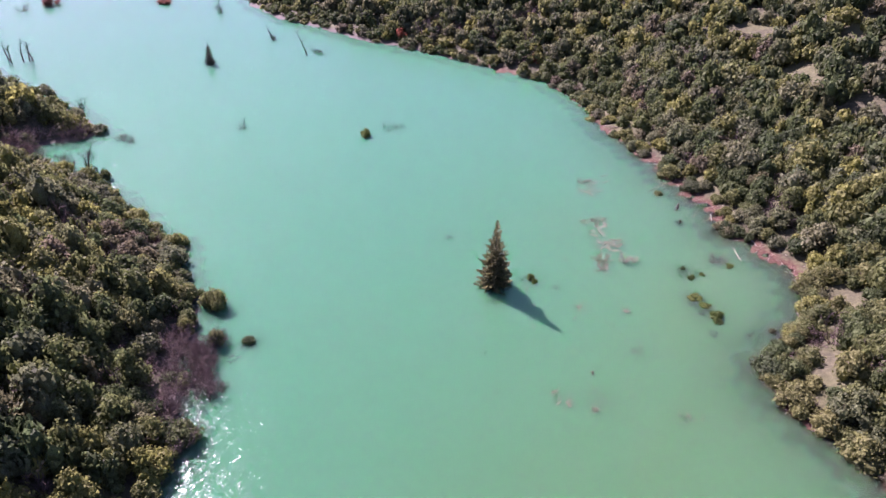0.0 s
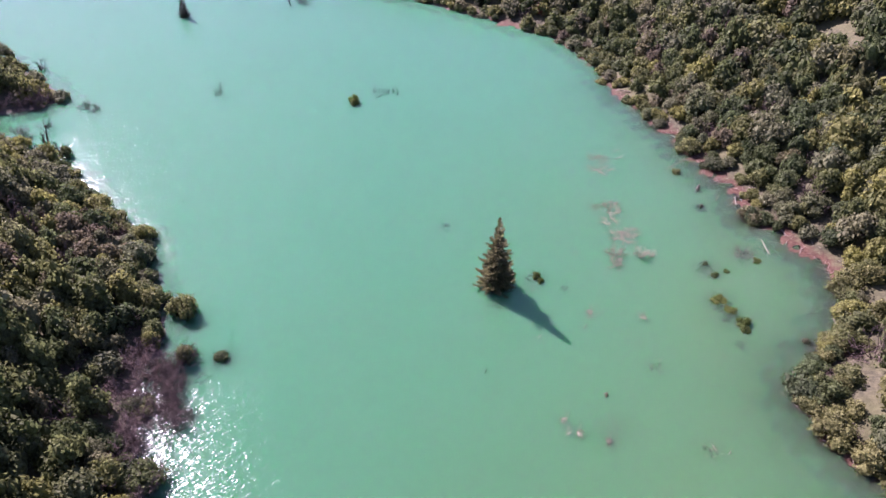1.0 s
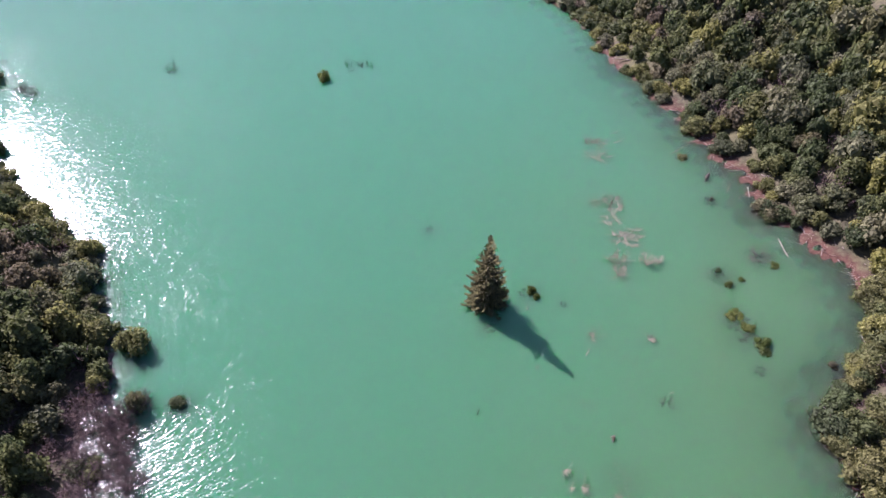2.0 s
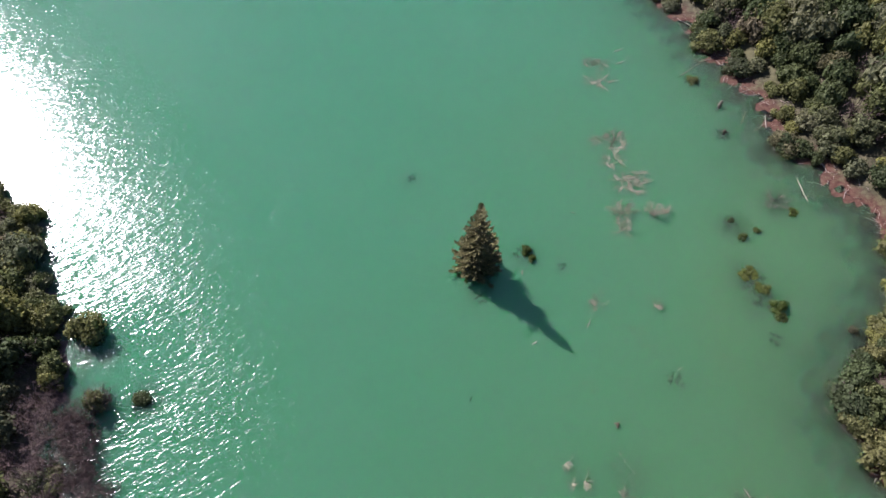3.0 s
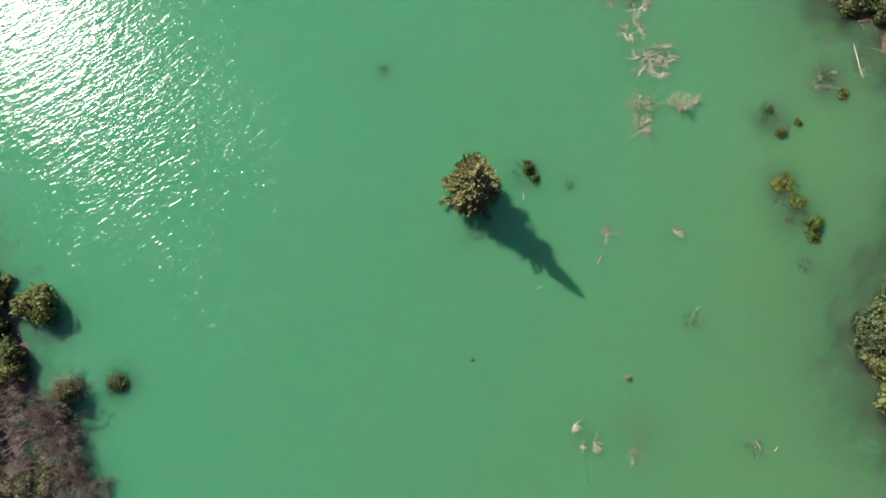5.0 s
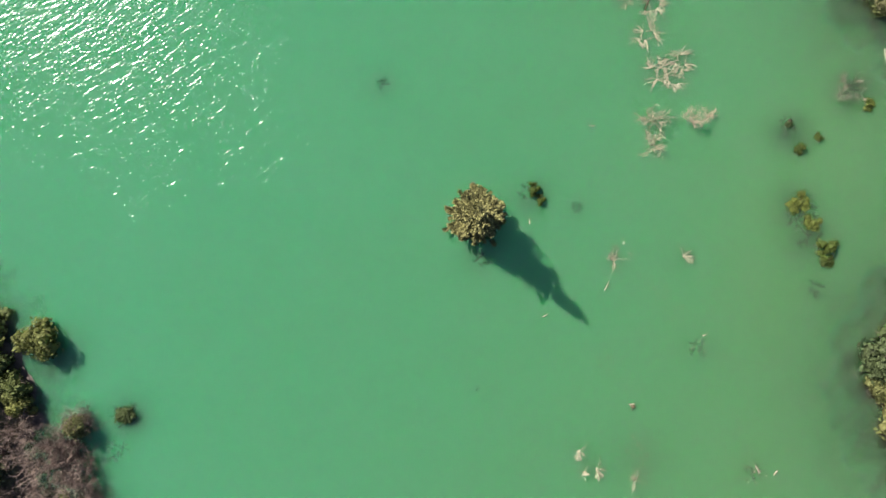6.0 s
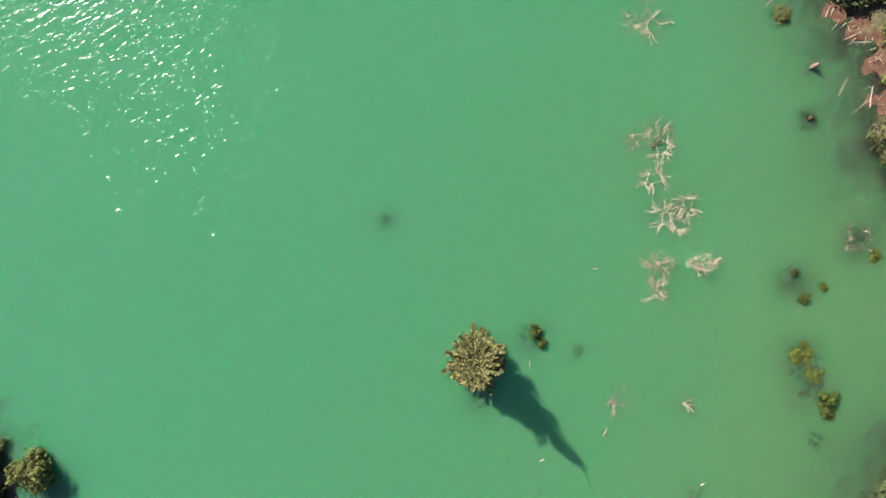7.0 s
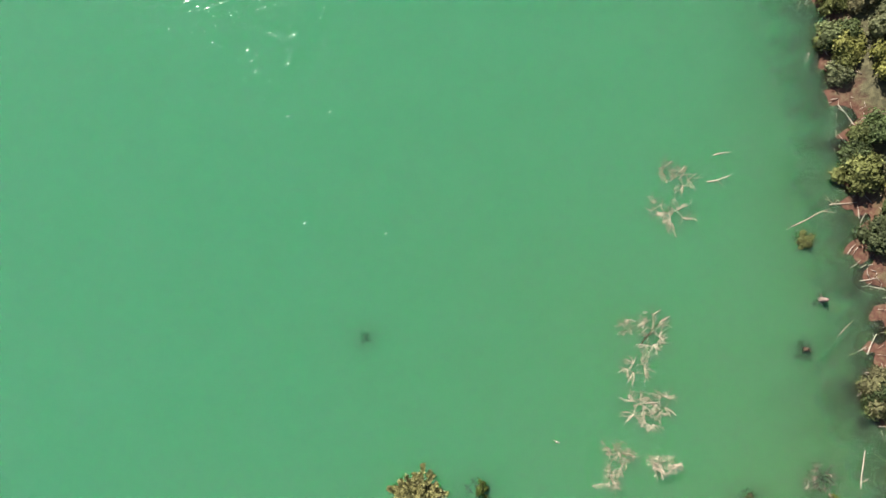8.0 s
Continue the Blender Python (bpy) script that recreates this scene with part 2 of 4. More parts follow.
# ---------------------------------------------------------------- mesh helpers
def mesh_of(name, verts, tris, quads, mat, smooth=False, tint=None, normals=None):
    """A mesh from arrays of corners, triangles and quads."""
    me = bpy.data.meshes.new(name)
    tris = np.asarray(tris, int).reshape(-1, 3)
    quads = np.asarray(quads, int).reshape(-1, 4)
    verts = np.asarray(verts, float).reshape(-1, 3)
    me.vertices.add(len(verts))
    me.vertices.foreach_set("co", verts.ravel())
    me.loops.add(tris.size + quads.size)
    me.loops.foreach_set("vertex_index", np.concatenate([tris.ravel(), quads.ravel()]).astype(np.int32))
    me.polygons.add(len(tris) + len(quads))
    starts = np.concatenate([np.arange(len(tris)) * 3, tris.size + np.arange(len(quads)) * 4])
    me.polygons.foreach_set("loop_start", starts.astype(np.int32))
    me.polygons.foreach_set("use_smooth", np.full(len(starts), smooth))
    if tint is not None:
        a = me.attributes.new("tint", "FLOAT", "POINT")
        a.data.foreach_set("value", np.asarray(tint, np.float32))
    me.materials.append(mat)
    me.update(calc_edges=True)
    if normals is not None:
        a = me.attributes.new("custom_normal", "FLOAT_VECTOR", "POINT")
        a.data.foreach_set("vector", np.asarray(normals, np.float32).ravel())
    return me


def part(name, me, parent, label=""):
    ob = new(name, me)
    ob.parent = parent
    return tagged(ob, label=label)


def thing(name, m, label, category, group="", kind=""):
    ob = new(name)
    ob.empty_display_size = 0.3
    ob.matrix_basis = m
    return tagged(ob, label, category, group, kind)


def unit(v):
    return v / np.maximum(np.linalg.norm(v, axis=-1, keepdims=True), 1e-9)


def tubes(paths, sides=4):
    """Tapered limbs: each path is (points, radii). Returns corners, triangles, quads."""
    V, T, Q, base = [], [], [], 0
    ang = np.arange(sides) * 2 * math.pi / sides
    for pts, radii in paths:
        pts = np.asarray(pts, float)
        d = unit(np.gradient(pts, axis=0))
        ref = np.where(np.abs(d[:, 2:3]) > 0.9, np.array([[1.0, 0, 0]]), np.array([[0, 0, 1.0]]))
        u = unit(np.cross(d, ref))
        w = np.cross(d, u)
        r = np.asarray(radii, float)[:, None, None]
        ring = pts[:, None, :] + r * (np.cos(ang)[None, :, None] * u[:, None, :] + np.sin(ang)[None, :, None] * w[:, None, :])
        V.append(ring.reshape(-1, 3))
        n = len(pts)
        for i in range(n - 1):
            for j in range(sides):
                a, b = base + i * sides + j, base + i * sides + (j + 1) % sides
                Q.append((a, b, b + sides, a + sides))
        for e in (0, n - 1):
            o = base + e * sides
            for j in range(1, sides - 1):
                T.append((o, o + j + 1, o + j) if e == 0 else (o, o + j, o + j + 1))
        base += n * sides
    return np.concatenate(V), T, Q


def limb(rng, start, way, length, segs, bend, droop=0.0):
    """A wandering line of points."""
    pts, p, d = [np.array(start, float)], np.array(start, float), unit(np.array(way, float))
    for _ in range(segs):
        d = unit(d + rng.normal(0, bend, 3) + np.array((0, 0, -droop)))
        p = p + d * length / segs
        pts.append(p)
    return np.array(pts)


def bm_ball():
    bm = bmesh.new()
    bmesh.ops.create_icosphere(bm, subdivisions=1, radius=1.0)
    bmesh.ops.delete(bm, geom=[f for f in bm.faces if f.calc_center_median().z < -0.45], context="FACES")
    bm.verts.ensure_lookup_table()
    v = np.array([x.co[:] for x in bm.verts])
    f = np.array([[x.index for x in p.verts] for p in bm.faces])
    bm.free()
    return v, f


BALL_V, BALL_F = bm_ball()


def crown(seed, cards, size, lobes, top=1.0, spread=1.0, low=0.05):
    """An uneven crown of leaf sprays on several lobes, about 1 m in radius and top high; corners, triangles, quads."""
    rng = np.random.default_rng(seed)
    V, T, N = [], [], []
    n = 0
    az = rng.uniform(0, 2 * math.pi, lobes)
    rad = np.sqrt(rng.uniform(0, 1, lobes)) * 0.66 * spread
    rad[0] = 0.1
    c = np.stack([rad * np.cos(az), rad * np.sin(az), np.zeros(lobes)], 1)
    lr = rng.uniform(0.26, 0.46, lobes)
    c[:, 2] = low + (top - low) * (1 - 0.55 * (rad / 0.66) ** 2) * rng.uniform(0.62, 1.0, lobes) - lr * 0.8
    c[:, 2] = np.maximum(c[:, 2], low)
    for k in range(lobes):
        jig = 1 + rng.normal(0, 0.12, (len(BALL_V), 1))
        V.append(c[k] + BALL_V * jig * lr[k] * 0.72)
        T.append(BALL_F + n)
        N.append(BALL_V)
        n += len(BALL_V)
    per = rng.choice(lobes, cards, p=lr ** 2 / np.sum(lr ** 2))
    d = unit(rng.normal(0, 1, (cards, 3)) + np.array([0, 0, 0.35]))
    centre = c[per] + d * lr[per][:, None] * rng.uniform(0.72, 1.16, (cards, 1))
    nrm = unit(d + rng.normal(0, 0.45, (cards, 3)))
    u = unit(np.cross(nrm, rng.normal(0, 1, (cards, 3))))
    w = np.cross(nrm, u)
    s = size * rng.uniform(0.55, 1.35, (cards, 1))
    a = centre - u * s * 0.5
    b = centre + w * s * rng.uniform(0.22, 0.42, (cards, 1)) + u * s * rng.uniform(-0.15, 0.15, (cards, 1))
    e = centre + u * s * 0.5 - nrm * s * 0.15
    f = centre - w * s * rng.uniform(0.22, 0.42, (cards, 1)) + u * s * rng.uniform(-0.15, 0.15, (cards, 1))
    V.append(np.stack([a, f, e, b], 1).reshape(-1, 3))
    N.append(np.repeat(unit(d * 0.55 + nrm * 0.5 + unit(centre - (0, 0, 0.2)) * 0.25), 4, 0))
    Q = n + np.arange(cards * 4).reshape(-1, 4)
    return np.concatenate(V), np.concatenate(T), Q, np.concatenate(N)


def leafy(seed, mat, *shape):
    v, t, q, n = crown(seed, *shape)
    return mesh_of("crown", v, t, q, mat, normals=n)


def stems(seed, count, height, spread, radius, sides=5):
    rng = np.random.default_rng(seed)
    paths = []
    for k in range(count):
        a = 2 * math.pi * (k + rng.uniform(0, 0.7)) / count
        way = (spread * math.cos(a), spread * math.sin(a), 1.0)
        pts = limb(rng, (0.08 * math.cos(a), 0.08 * math.sin(a), -0.25), way, height, 4, 0.12)
        paths.append((pts, np.linspace(radius, radius * 0.35, 5)))
    return tubes(paths, sides)


def twiggery(seed, mains, length, spread, fine, thick=0.028, droop=0.0, up=1.0):
    """A bare, much-forked shrub. Returns (stem paths, twig paths)."""
    rng = np.random.default_rng(seed)
    big, small = [], []
    for k in range(mains):
        a = 2 * math.pi * (k + rng.uniform(0, 0.8)) / mains
        r = spread * rng.uniform(0.3, 1.0)
        way = np.array((r * math.cos(a), r * math.sin(a), up * rng.uniform(0.7, 1.1)))
        main = limb(rng, (rng.normal(0, 0.08), rng.normal(0, 0.08), -0.2), way, length * rng.uniform(0.7, 1.1), 5, 0.16, droop)
        big.append((main, np.linspace(thick, thick * 0.35, 6)))
        for _ in range(5):
            i = rng.integers(1, 6)
            w2 = unit(main[i] - main[i - 1]) + rng.normal(0, 0.55, 3)
            sub = limb(rng, main[i], w2, length * rng.uniform(0.25, 0.5), 3, 0.22, droop)
            small.append((sub, np.linspace(thick * 0.45, thick * 0.2, 4)))
            for _ in range(fine):
                j = rng.integers(1, 4)
                w3 = unit(sub[j] - sub[j - 1]) + rng.normal(0, 0.7, 3)
                tw = limb(rng, sub[j], w3, length * rng.uniform(0.12, 0.28), 2, 0.25, droop)
                small.append((tw, np.linspace(thick * 0.28, thick * 0.12, 3)))
    return big, small


def dead_head(seed, clumps, strands, reach, rise, thick, scatter=0.55, fork=3):
    """The flat, forked head of a drowned shrub, about 1 m in radius: clumps whose strands fan out low over the water, each as (stem paths, twig paths)."""
    rng = np.random.default_rng(seed)
    out = []
    for k in range(clumps):
        big, small = [], []
        a = 2 * math.pi * (k + rng.uniform(0, 0.9)) / clumps
        r = scatter * math.sqrt(rng.uniform(0.05, 1.0))
        foot = np.array((r * math.cos(a), r * math.sin(a), -0.35))
        head = foot + (0.06 * math.cos(a), 0.06 * math.sin(a), 0.35 + rng.uniform(0.0, 0.06))
        big.append((np.stack([foot, 0.5 * (foot + head) + rng.normal(0, 0.02, 3), head]), np.array((1.5, 1.3, 1.0)) * thick))
        lean = a + rng.normal(0, 0.8)
        for _ in range(strands):
            b = lean + rng.normal(0, 1.15)
            way = np.array((math.cos(b), math.sin(b), rise * rng.uniform(0.15, 1.2)))
            ln = reach * rng.uniform(0.45, 1.0)
            main = limb(rng, head + rng.normal(0, 0.012, 3), way, ln, 4, 0.13, 0.03)
            big.append((main, np.linspace(thick, thick * 0.45, 5) * rng.uniform(0.7, 1.1)))
            for _ in range(fork):
                i = rng.integers(1, 5)
                w = unit(main[i] - main[i - 1]) + rng.normal(0, 0.5, 3) * (1, 1, 0.6)
                small.append((limb(rng, main[i], w, ln * rng.uniform(0.25, 0.6), 3, 0.16, 0.02), np.linspace(thick * 0.7, thick * 0.38, 4)))
        out.append((big, small))
    return out


# ---------------------------------------------------------------- the plan of the lake
RIGHT_Y = (-400, -60, 20, 39, 42, 46, 50, 54.5, 58.5, 62, 66, 69, 72, 74.5, 75.6, 76.5, 78, 79.5, 82.5, 84.5, 87, 89, 91, 93, 95, 97, 99, 101.6, 105.5, 108.6, 117.5, 124.4, 130.4, 135.2, 140.0, 145.8, 149.6, 153.4, 163.1, 168.8, 179.6, 208.3, 260, 400)
RIGHT_X = (70, 60, 44, 37.5, 35.5, 33.2, 32, 34.5, 38.8, 40.6, 41.3, 40.8, 39.5, 38.4, 36.8, 35.3, 35.2, 36.3, 35.6, 34.9, 34.0, 33.0, 32.2, 31.7, 31.2, 30.1, 29.2, 28.5, 26.5, 24.5, 23.5, 20.3, 16.4, 9.1, 2.3, -6.3, -13.8, -21.5, -33.8, -42.9, -52.4, -66.2, -75, -80)
LEFT_Y = (-400, -60, 10, 30, 36, 40, 43, 46, 49, 52, 54, 56, 57.5, 59, 61, 63, 67, 69, 71, 73, 77.8, 82.3, 84, 85.5, 88, 90.5, 93, 96, 98.5, 100.5, 102.5, 105, 110.2, 114.1, 119.9, 133.4, 156.6, 186.0, 230, 400)
LEFT_X = (-40, -32, -23.5, -22.8, -22.5, -22.8, -23.9, -25.2, -26.3, -26.8, -26.7, -26.6, -26.8, -27.3, -28.8, -30.2, -31.6, -32.6, -34.3, -37.3, -42.4, -46.0, -48.5, -52.0, -56.8, -60.5, -63.5, -66.0, -63.5, -60.0, -57.4, -58.6, -64.6, -69.7, -78.9, -96.2, -126.9, -153.6, -165, -140)


def shore_right(y):
    return np.interp(y, RIGHT_Y, RIGHT_X) + 0.3 * np.sin(y * 0.93) + 0.25 * np.sin(y * 2.1 + 1)


def shore_left(y):
    return np.interp(y, LEFT_Y, LEFT_X) + 0.4 * np.sin(y * 0.8 + 2) + 0.3 * np.sin(y * 1.9)


LINE_Y = np.arange(-120, 330, 0.6)
LINES = [np.stack([f(LINE_Y), LINE_Y], 1) for f in (shore_right, shore_left)]


def inland(x, y):
    """Metres from the water's edge (minus: out in the lake), and which bank is the nearer (1 the right-hand one)."""
    x, y = np.atleast_1d(np.asarray(x, float)), np.atleast_1d(np.asarray(y, float))
    out = []
    for line in LINES:
        best = np.full(len(x), 1e9)
        for i in range(0, len(x), 4000):
            q = np.stack([x[i:i + 4000], y[i:i + 4000]], 1)
            best[i:i + 4000] = np.sqrt(((q[:, None, :] - line[None]) ** 2).sum(2).min(1))
        out.append(best)
    wet = (x < shore_right(y)) & (x > shore_left(y)) & (y > -110) & (y < 320)
    d = np.minimum(*out)
    return np.where(wet, -d, d), (out[0] < out[1]).astype(float)


# mats of red mud and debris at the water's edge: x, y, half widths
SHOALS = ((33.0, 86.5, 2.0, 0.9), (31.6, 89.8, 1.3, 0.55), (34.3, 80.6, 1.2, 0.7), (37.8, 71.5, 2.1, 0.75), (40.3, 70.2, 1.1, 1.1), (38.9, 73.4, 0.9, 0.6), (29.2, 97.4, 0.8, 0.6), (25.3, 107.9, 1.5, 0.9), (9.0, 134.6, 3.0, 0.8), (35.3, 83.0, 0.8, 0.9))


def height(x, y):
    d, right = inland(x, y)
    x, y = np.atleast_1d(np.asarray(x, float)), np.atleast_1d(np.asarray(y, float))
    roll = 0.5 * np.sin(x * 0.21 + 1.3 * np.sin(y * 0.13)) + 0.4 * np.sin(y * 0.27 + x * 0.11)
    small = 0.06 * np.sin(x * 1.7 + y * 0.6) + 0.06 * np.sin(y * 2.3 - x * 0.9) + 0.04 * np.sin(3.9 * x + 3.1 * y)
    slope = np.where(right > 0.5, 0.40, 0.46)
    land = np.where(d < 2.5, 0.20 * d, 0.5 + slope * (d - 2.5))
    land = np.where(d > 70, 0.5 + slope * 67.5 + 0.12 * (d - 70), land)
    land = np.minimum(land, 75) + roll * np.clip((d - 4) / 12, 0, 1.5)
    flat = np.where(right > 0.5, 0.085, 0.10)
    bed = np.where(d > -4, flat * d, -4 * flat + 0.2 * (d + 4))
    bed = np.maximum(bed, -3.2)
    z = np.where(d > 0, land, bed) + small * np.where(right > 0.5, np.where(d > 0, 1.0, 0.6), 0.6)
    for sx, sy, rx, ry in SHOALS:
        k = np.exp(-(((x - sx) / rx) ** 2 + ((y - sy) / ry) ** 2) ** 2)
        z = z * (1 - k) + k * np.maximum(z, 0.015 + 0.6 * small)
    return z


def ground_at(x, y):
    return float(height(x, y)[0])


def make_ground():
    def steps(lo, hi, a, b, fine):
        mid = np.arange(a, b + 0.01, fine)
        left = a - np.cumsum(np.geomspace(fine, 400, 26))
        right = b + np.cumsum(np.geomspace(fine, 400, 26))
        return np.concatenate([np.clip(left[::-1], lo, None), mid, np.clip(right, None, hi)])

    xs, ys = steps(-3000, 3000, -110, 70, 0.75), steps(-3000, 3000, 30, 160, 0.75)
    X, Y = np.meshgrid(xs, ys)
    Z = height(X.ravel(), Y.ravel())
    n, k = len(xs), len(ys)
    i, j = np.meshgrid(np.arange(n - 1), np.arange(k - 1))
    a = (j * n + i).ravel()
    quads = np.stack([a, a + 1, a + 1 + n, a + n], 1)
    me = mesh_of("ground", np.stack([X.ravel(), Y.ravel(), Z], 1), [], quads, M_GROUND, True)
    tagged(new("ground", me), "steep banks of red mud and leaf litter running under water", "ground", kind="structure")


make_ground()


# heads of drowned shrubs: x, y, radius, height
SPRAY_SPOTS = ((19.9, 89.6, 1.05, 0.9), (18.8, 90.1, 0.75, 0.7), (20.0, 87.0, 1.15, 0.7), (18.6, 87.2, 0.8, 0.5), (19.6, 79.4, 1.0, 0.9), (19.9, 78.0, 1.1, 0.8), (17.8, 78.7, 0.7, 0.6), (19.1, 76.1, 1.15, 0.7), (19.5, 73.4, 1.25, 0.7), (21.2, 73.9, 1.1, 0.8), (20.5, 72.7, 1.0, 0.5))
STAR_SPOTS = ((19.8, 60.1, 0.85, 1.0), (15.1, 60.4, 0.9, 0.5), (10.9, 47.6, 0.75, 1.1), (12.0, 46.2, 0.85, 1.0), (11.2, 46.2, 0.5, 0.6), (14.7, 45.1, 0.75, 0.9))
TIP_SPOTS = ((16.5, 58.8, 0.6, 0.4), (18.0, 57.8, 0.75, 0.4), (18.8, 56.5, 0.6, 0.5), (20.2, 53.7, 0.65, 0.4), (13.5, 53.3, 0.75, 0.4), (15.1, 47.3, 0.85, 0.5), (15.2, 46.0, 0.6, 0.4), (23.0, 44.7, 0.8, 0.8), (15.4, 61.0, 1.0, 0.3))
# brown halos of tinted-in mud and shade round drowned brush: x, y, radius, strength
DARK_HALOS = ((28.9, 60.6, 1.9, 0.65), (28.2, 62.7, 1.6, 0.65), (28.5, 68.0, 1.5, 0.65), (28.7, 56.9, 1.1, 0.5), (33.2, 70.6, 1.8, 0.7), (31.0, 82.8, 1.0, 0.6), (30.5, 79.3, 1.1, 0.75), (29.4, 86.8, 1.4, 0.65), (32.6, 86.3, 2.6, 0.5), (33.6, 80.2, 2.0, 0.5),
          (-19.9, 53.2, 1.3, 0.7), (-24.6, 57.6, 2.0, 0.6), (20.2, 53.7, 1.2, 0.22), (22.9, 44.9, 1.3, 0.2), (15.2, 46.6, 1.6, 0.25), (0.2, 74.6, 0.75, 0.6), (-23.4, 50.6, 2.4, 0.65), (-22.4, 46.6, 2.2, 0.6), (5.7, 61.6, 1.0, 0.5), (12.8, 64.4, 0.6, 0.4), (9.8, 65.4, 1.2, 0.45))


def mud_and_shade(x, y):
    """How far the tint darkens: mud and shade along the banks, halos round drowned brush."""
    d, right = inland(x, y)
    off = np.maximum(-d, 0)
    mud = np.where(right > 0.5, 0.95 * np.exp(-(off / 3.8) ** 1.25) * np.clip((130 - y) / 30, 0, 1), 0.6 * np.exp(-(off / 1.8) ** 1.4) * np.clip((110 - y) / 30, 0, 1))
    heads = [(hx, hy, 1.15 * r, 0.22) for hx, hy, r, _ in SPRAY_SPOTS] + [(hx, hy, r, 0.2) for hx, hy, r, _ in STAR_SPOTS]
    for cx, cy, r, k in (*DARK_HALOS, *heads):
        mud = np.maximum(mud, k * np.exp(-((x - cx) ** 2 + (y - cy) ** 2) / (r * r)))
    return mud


def lake_grid():
    xs = np.concatenate([(-220, -150, -110, -85), np.arange(-70, -34, 0.9), np.arange(-34, 46, 0.45), np.arange(46, 60, 1.2), (80, 110)])
    ys = np.concatenate([(-115, -60, -20, 0, 15, 25), np.arange(32, 40, 0.8), np.arange(40, 112, 0.45), np.arange(112, 132, 0.9), (140, 160, 190, 240, 325)])
    X, Y = np.meshgrid(xs, ys)
    n, k = len(xs), len(ys)
    a, b = np.meshgrid(np.arange(n - 1), np.arange(k - 1))
    c = (b * n + a).ravel()
    return X.ravel(), Y.ravel(), np.stack([c, c + 1, c + 1 + n, c + n], 1), mud_and_shade(X.ravel(), Y.ravel())


LAKE_X, LAKE_Y, LAKE_QUADS, LAKE_MUD_SHADE = lake_grid()


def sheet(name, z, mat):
    return mesh_of(name, np.stack([LAKE_X, LAKE_Y, np.full(len(LAKE_X), z)], 1), [], LAKE_QUADS, mat, True, tint=LAKE_MUD_SHADE)


water = tagged(new("water", sheet("water", 0.0, M_SURFACE)), "milky turquoise lake water with small wind ripples", "water", kind="structure")
for depth in (0.07, 0.16):
    part("water_layer", sheet("water_layer", -depth, M_SILTY), water)
part("deep_water", sheet("deep_water", -0.30, M_DEEP), water)


# ---------------------------------------------------------------- the lone conifer
TREE_X, TREE_Y, TREE_H, TREE_LEAN = 5.65, 64.45, 8.8, (0.03, -0.35)


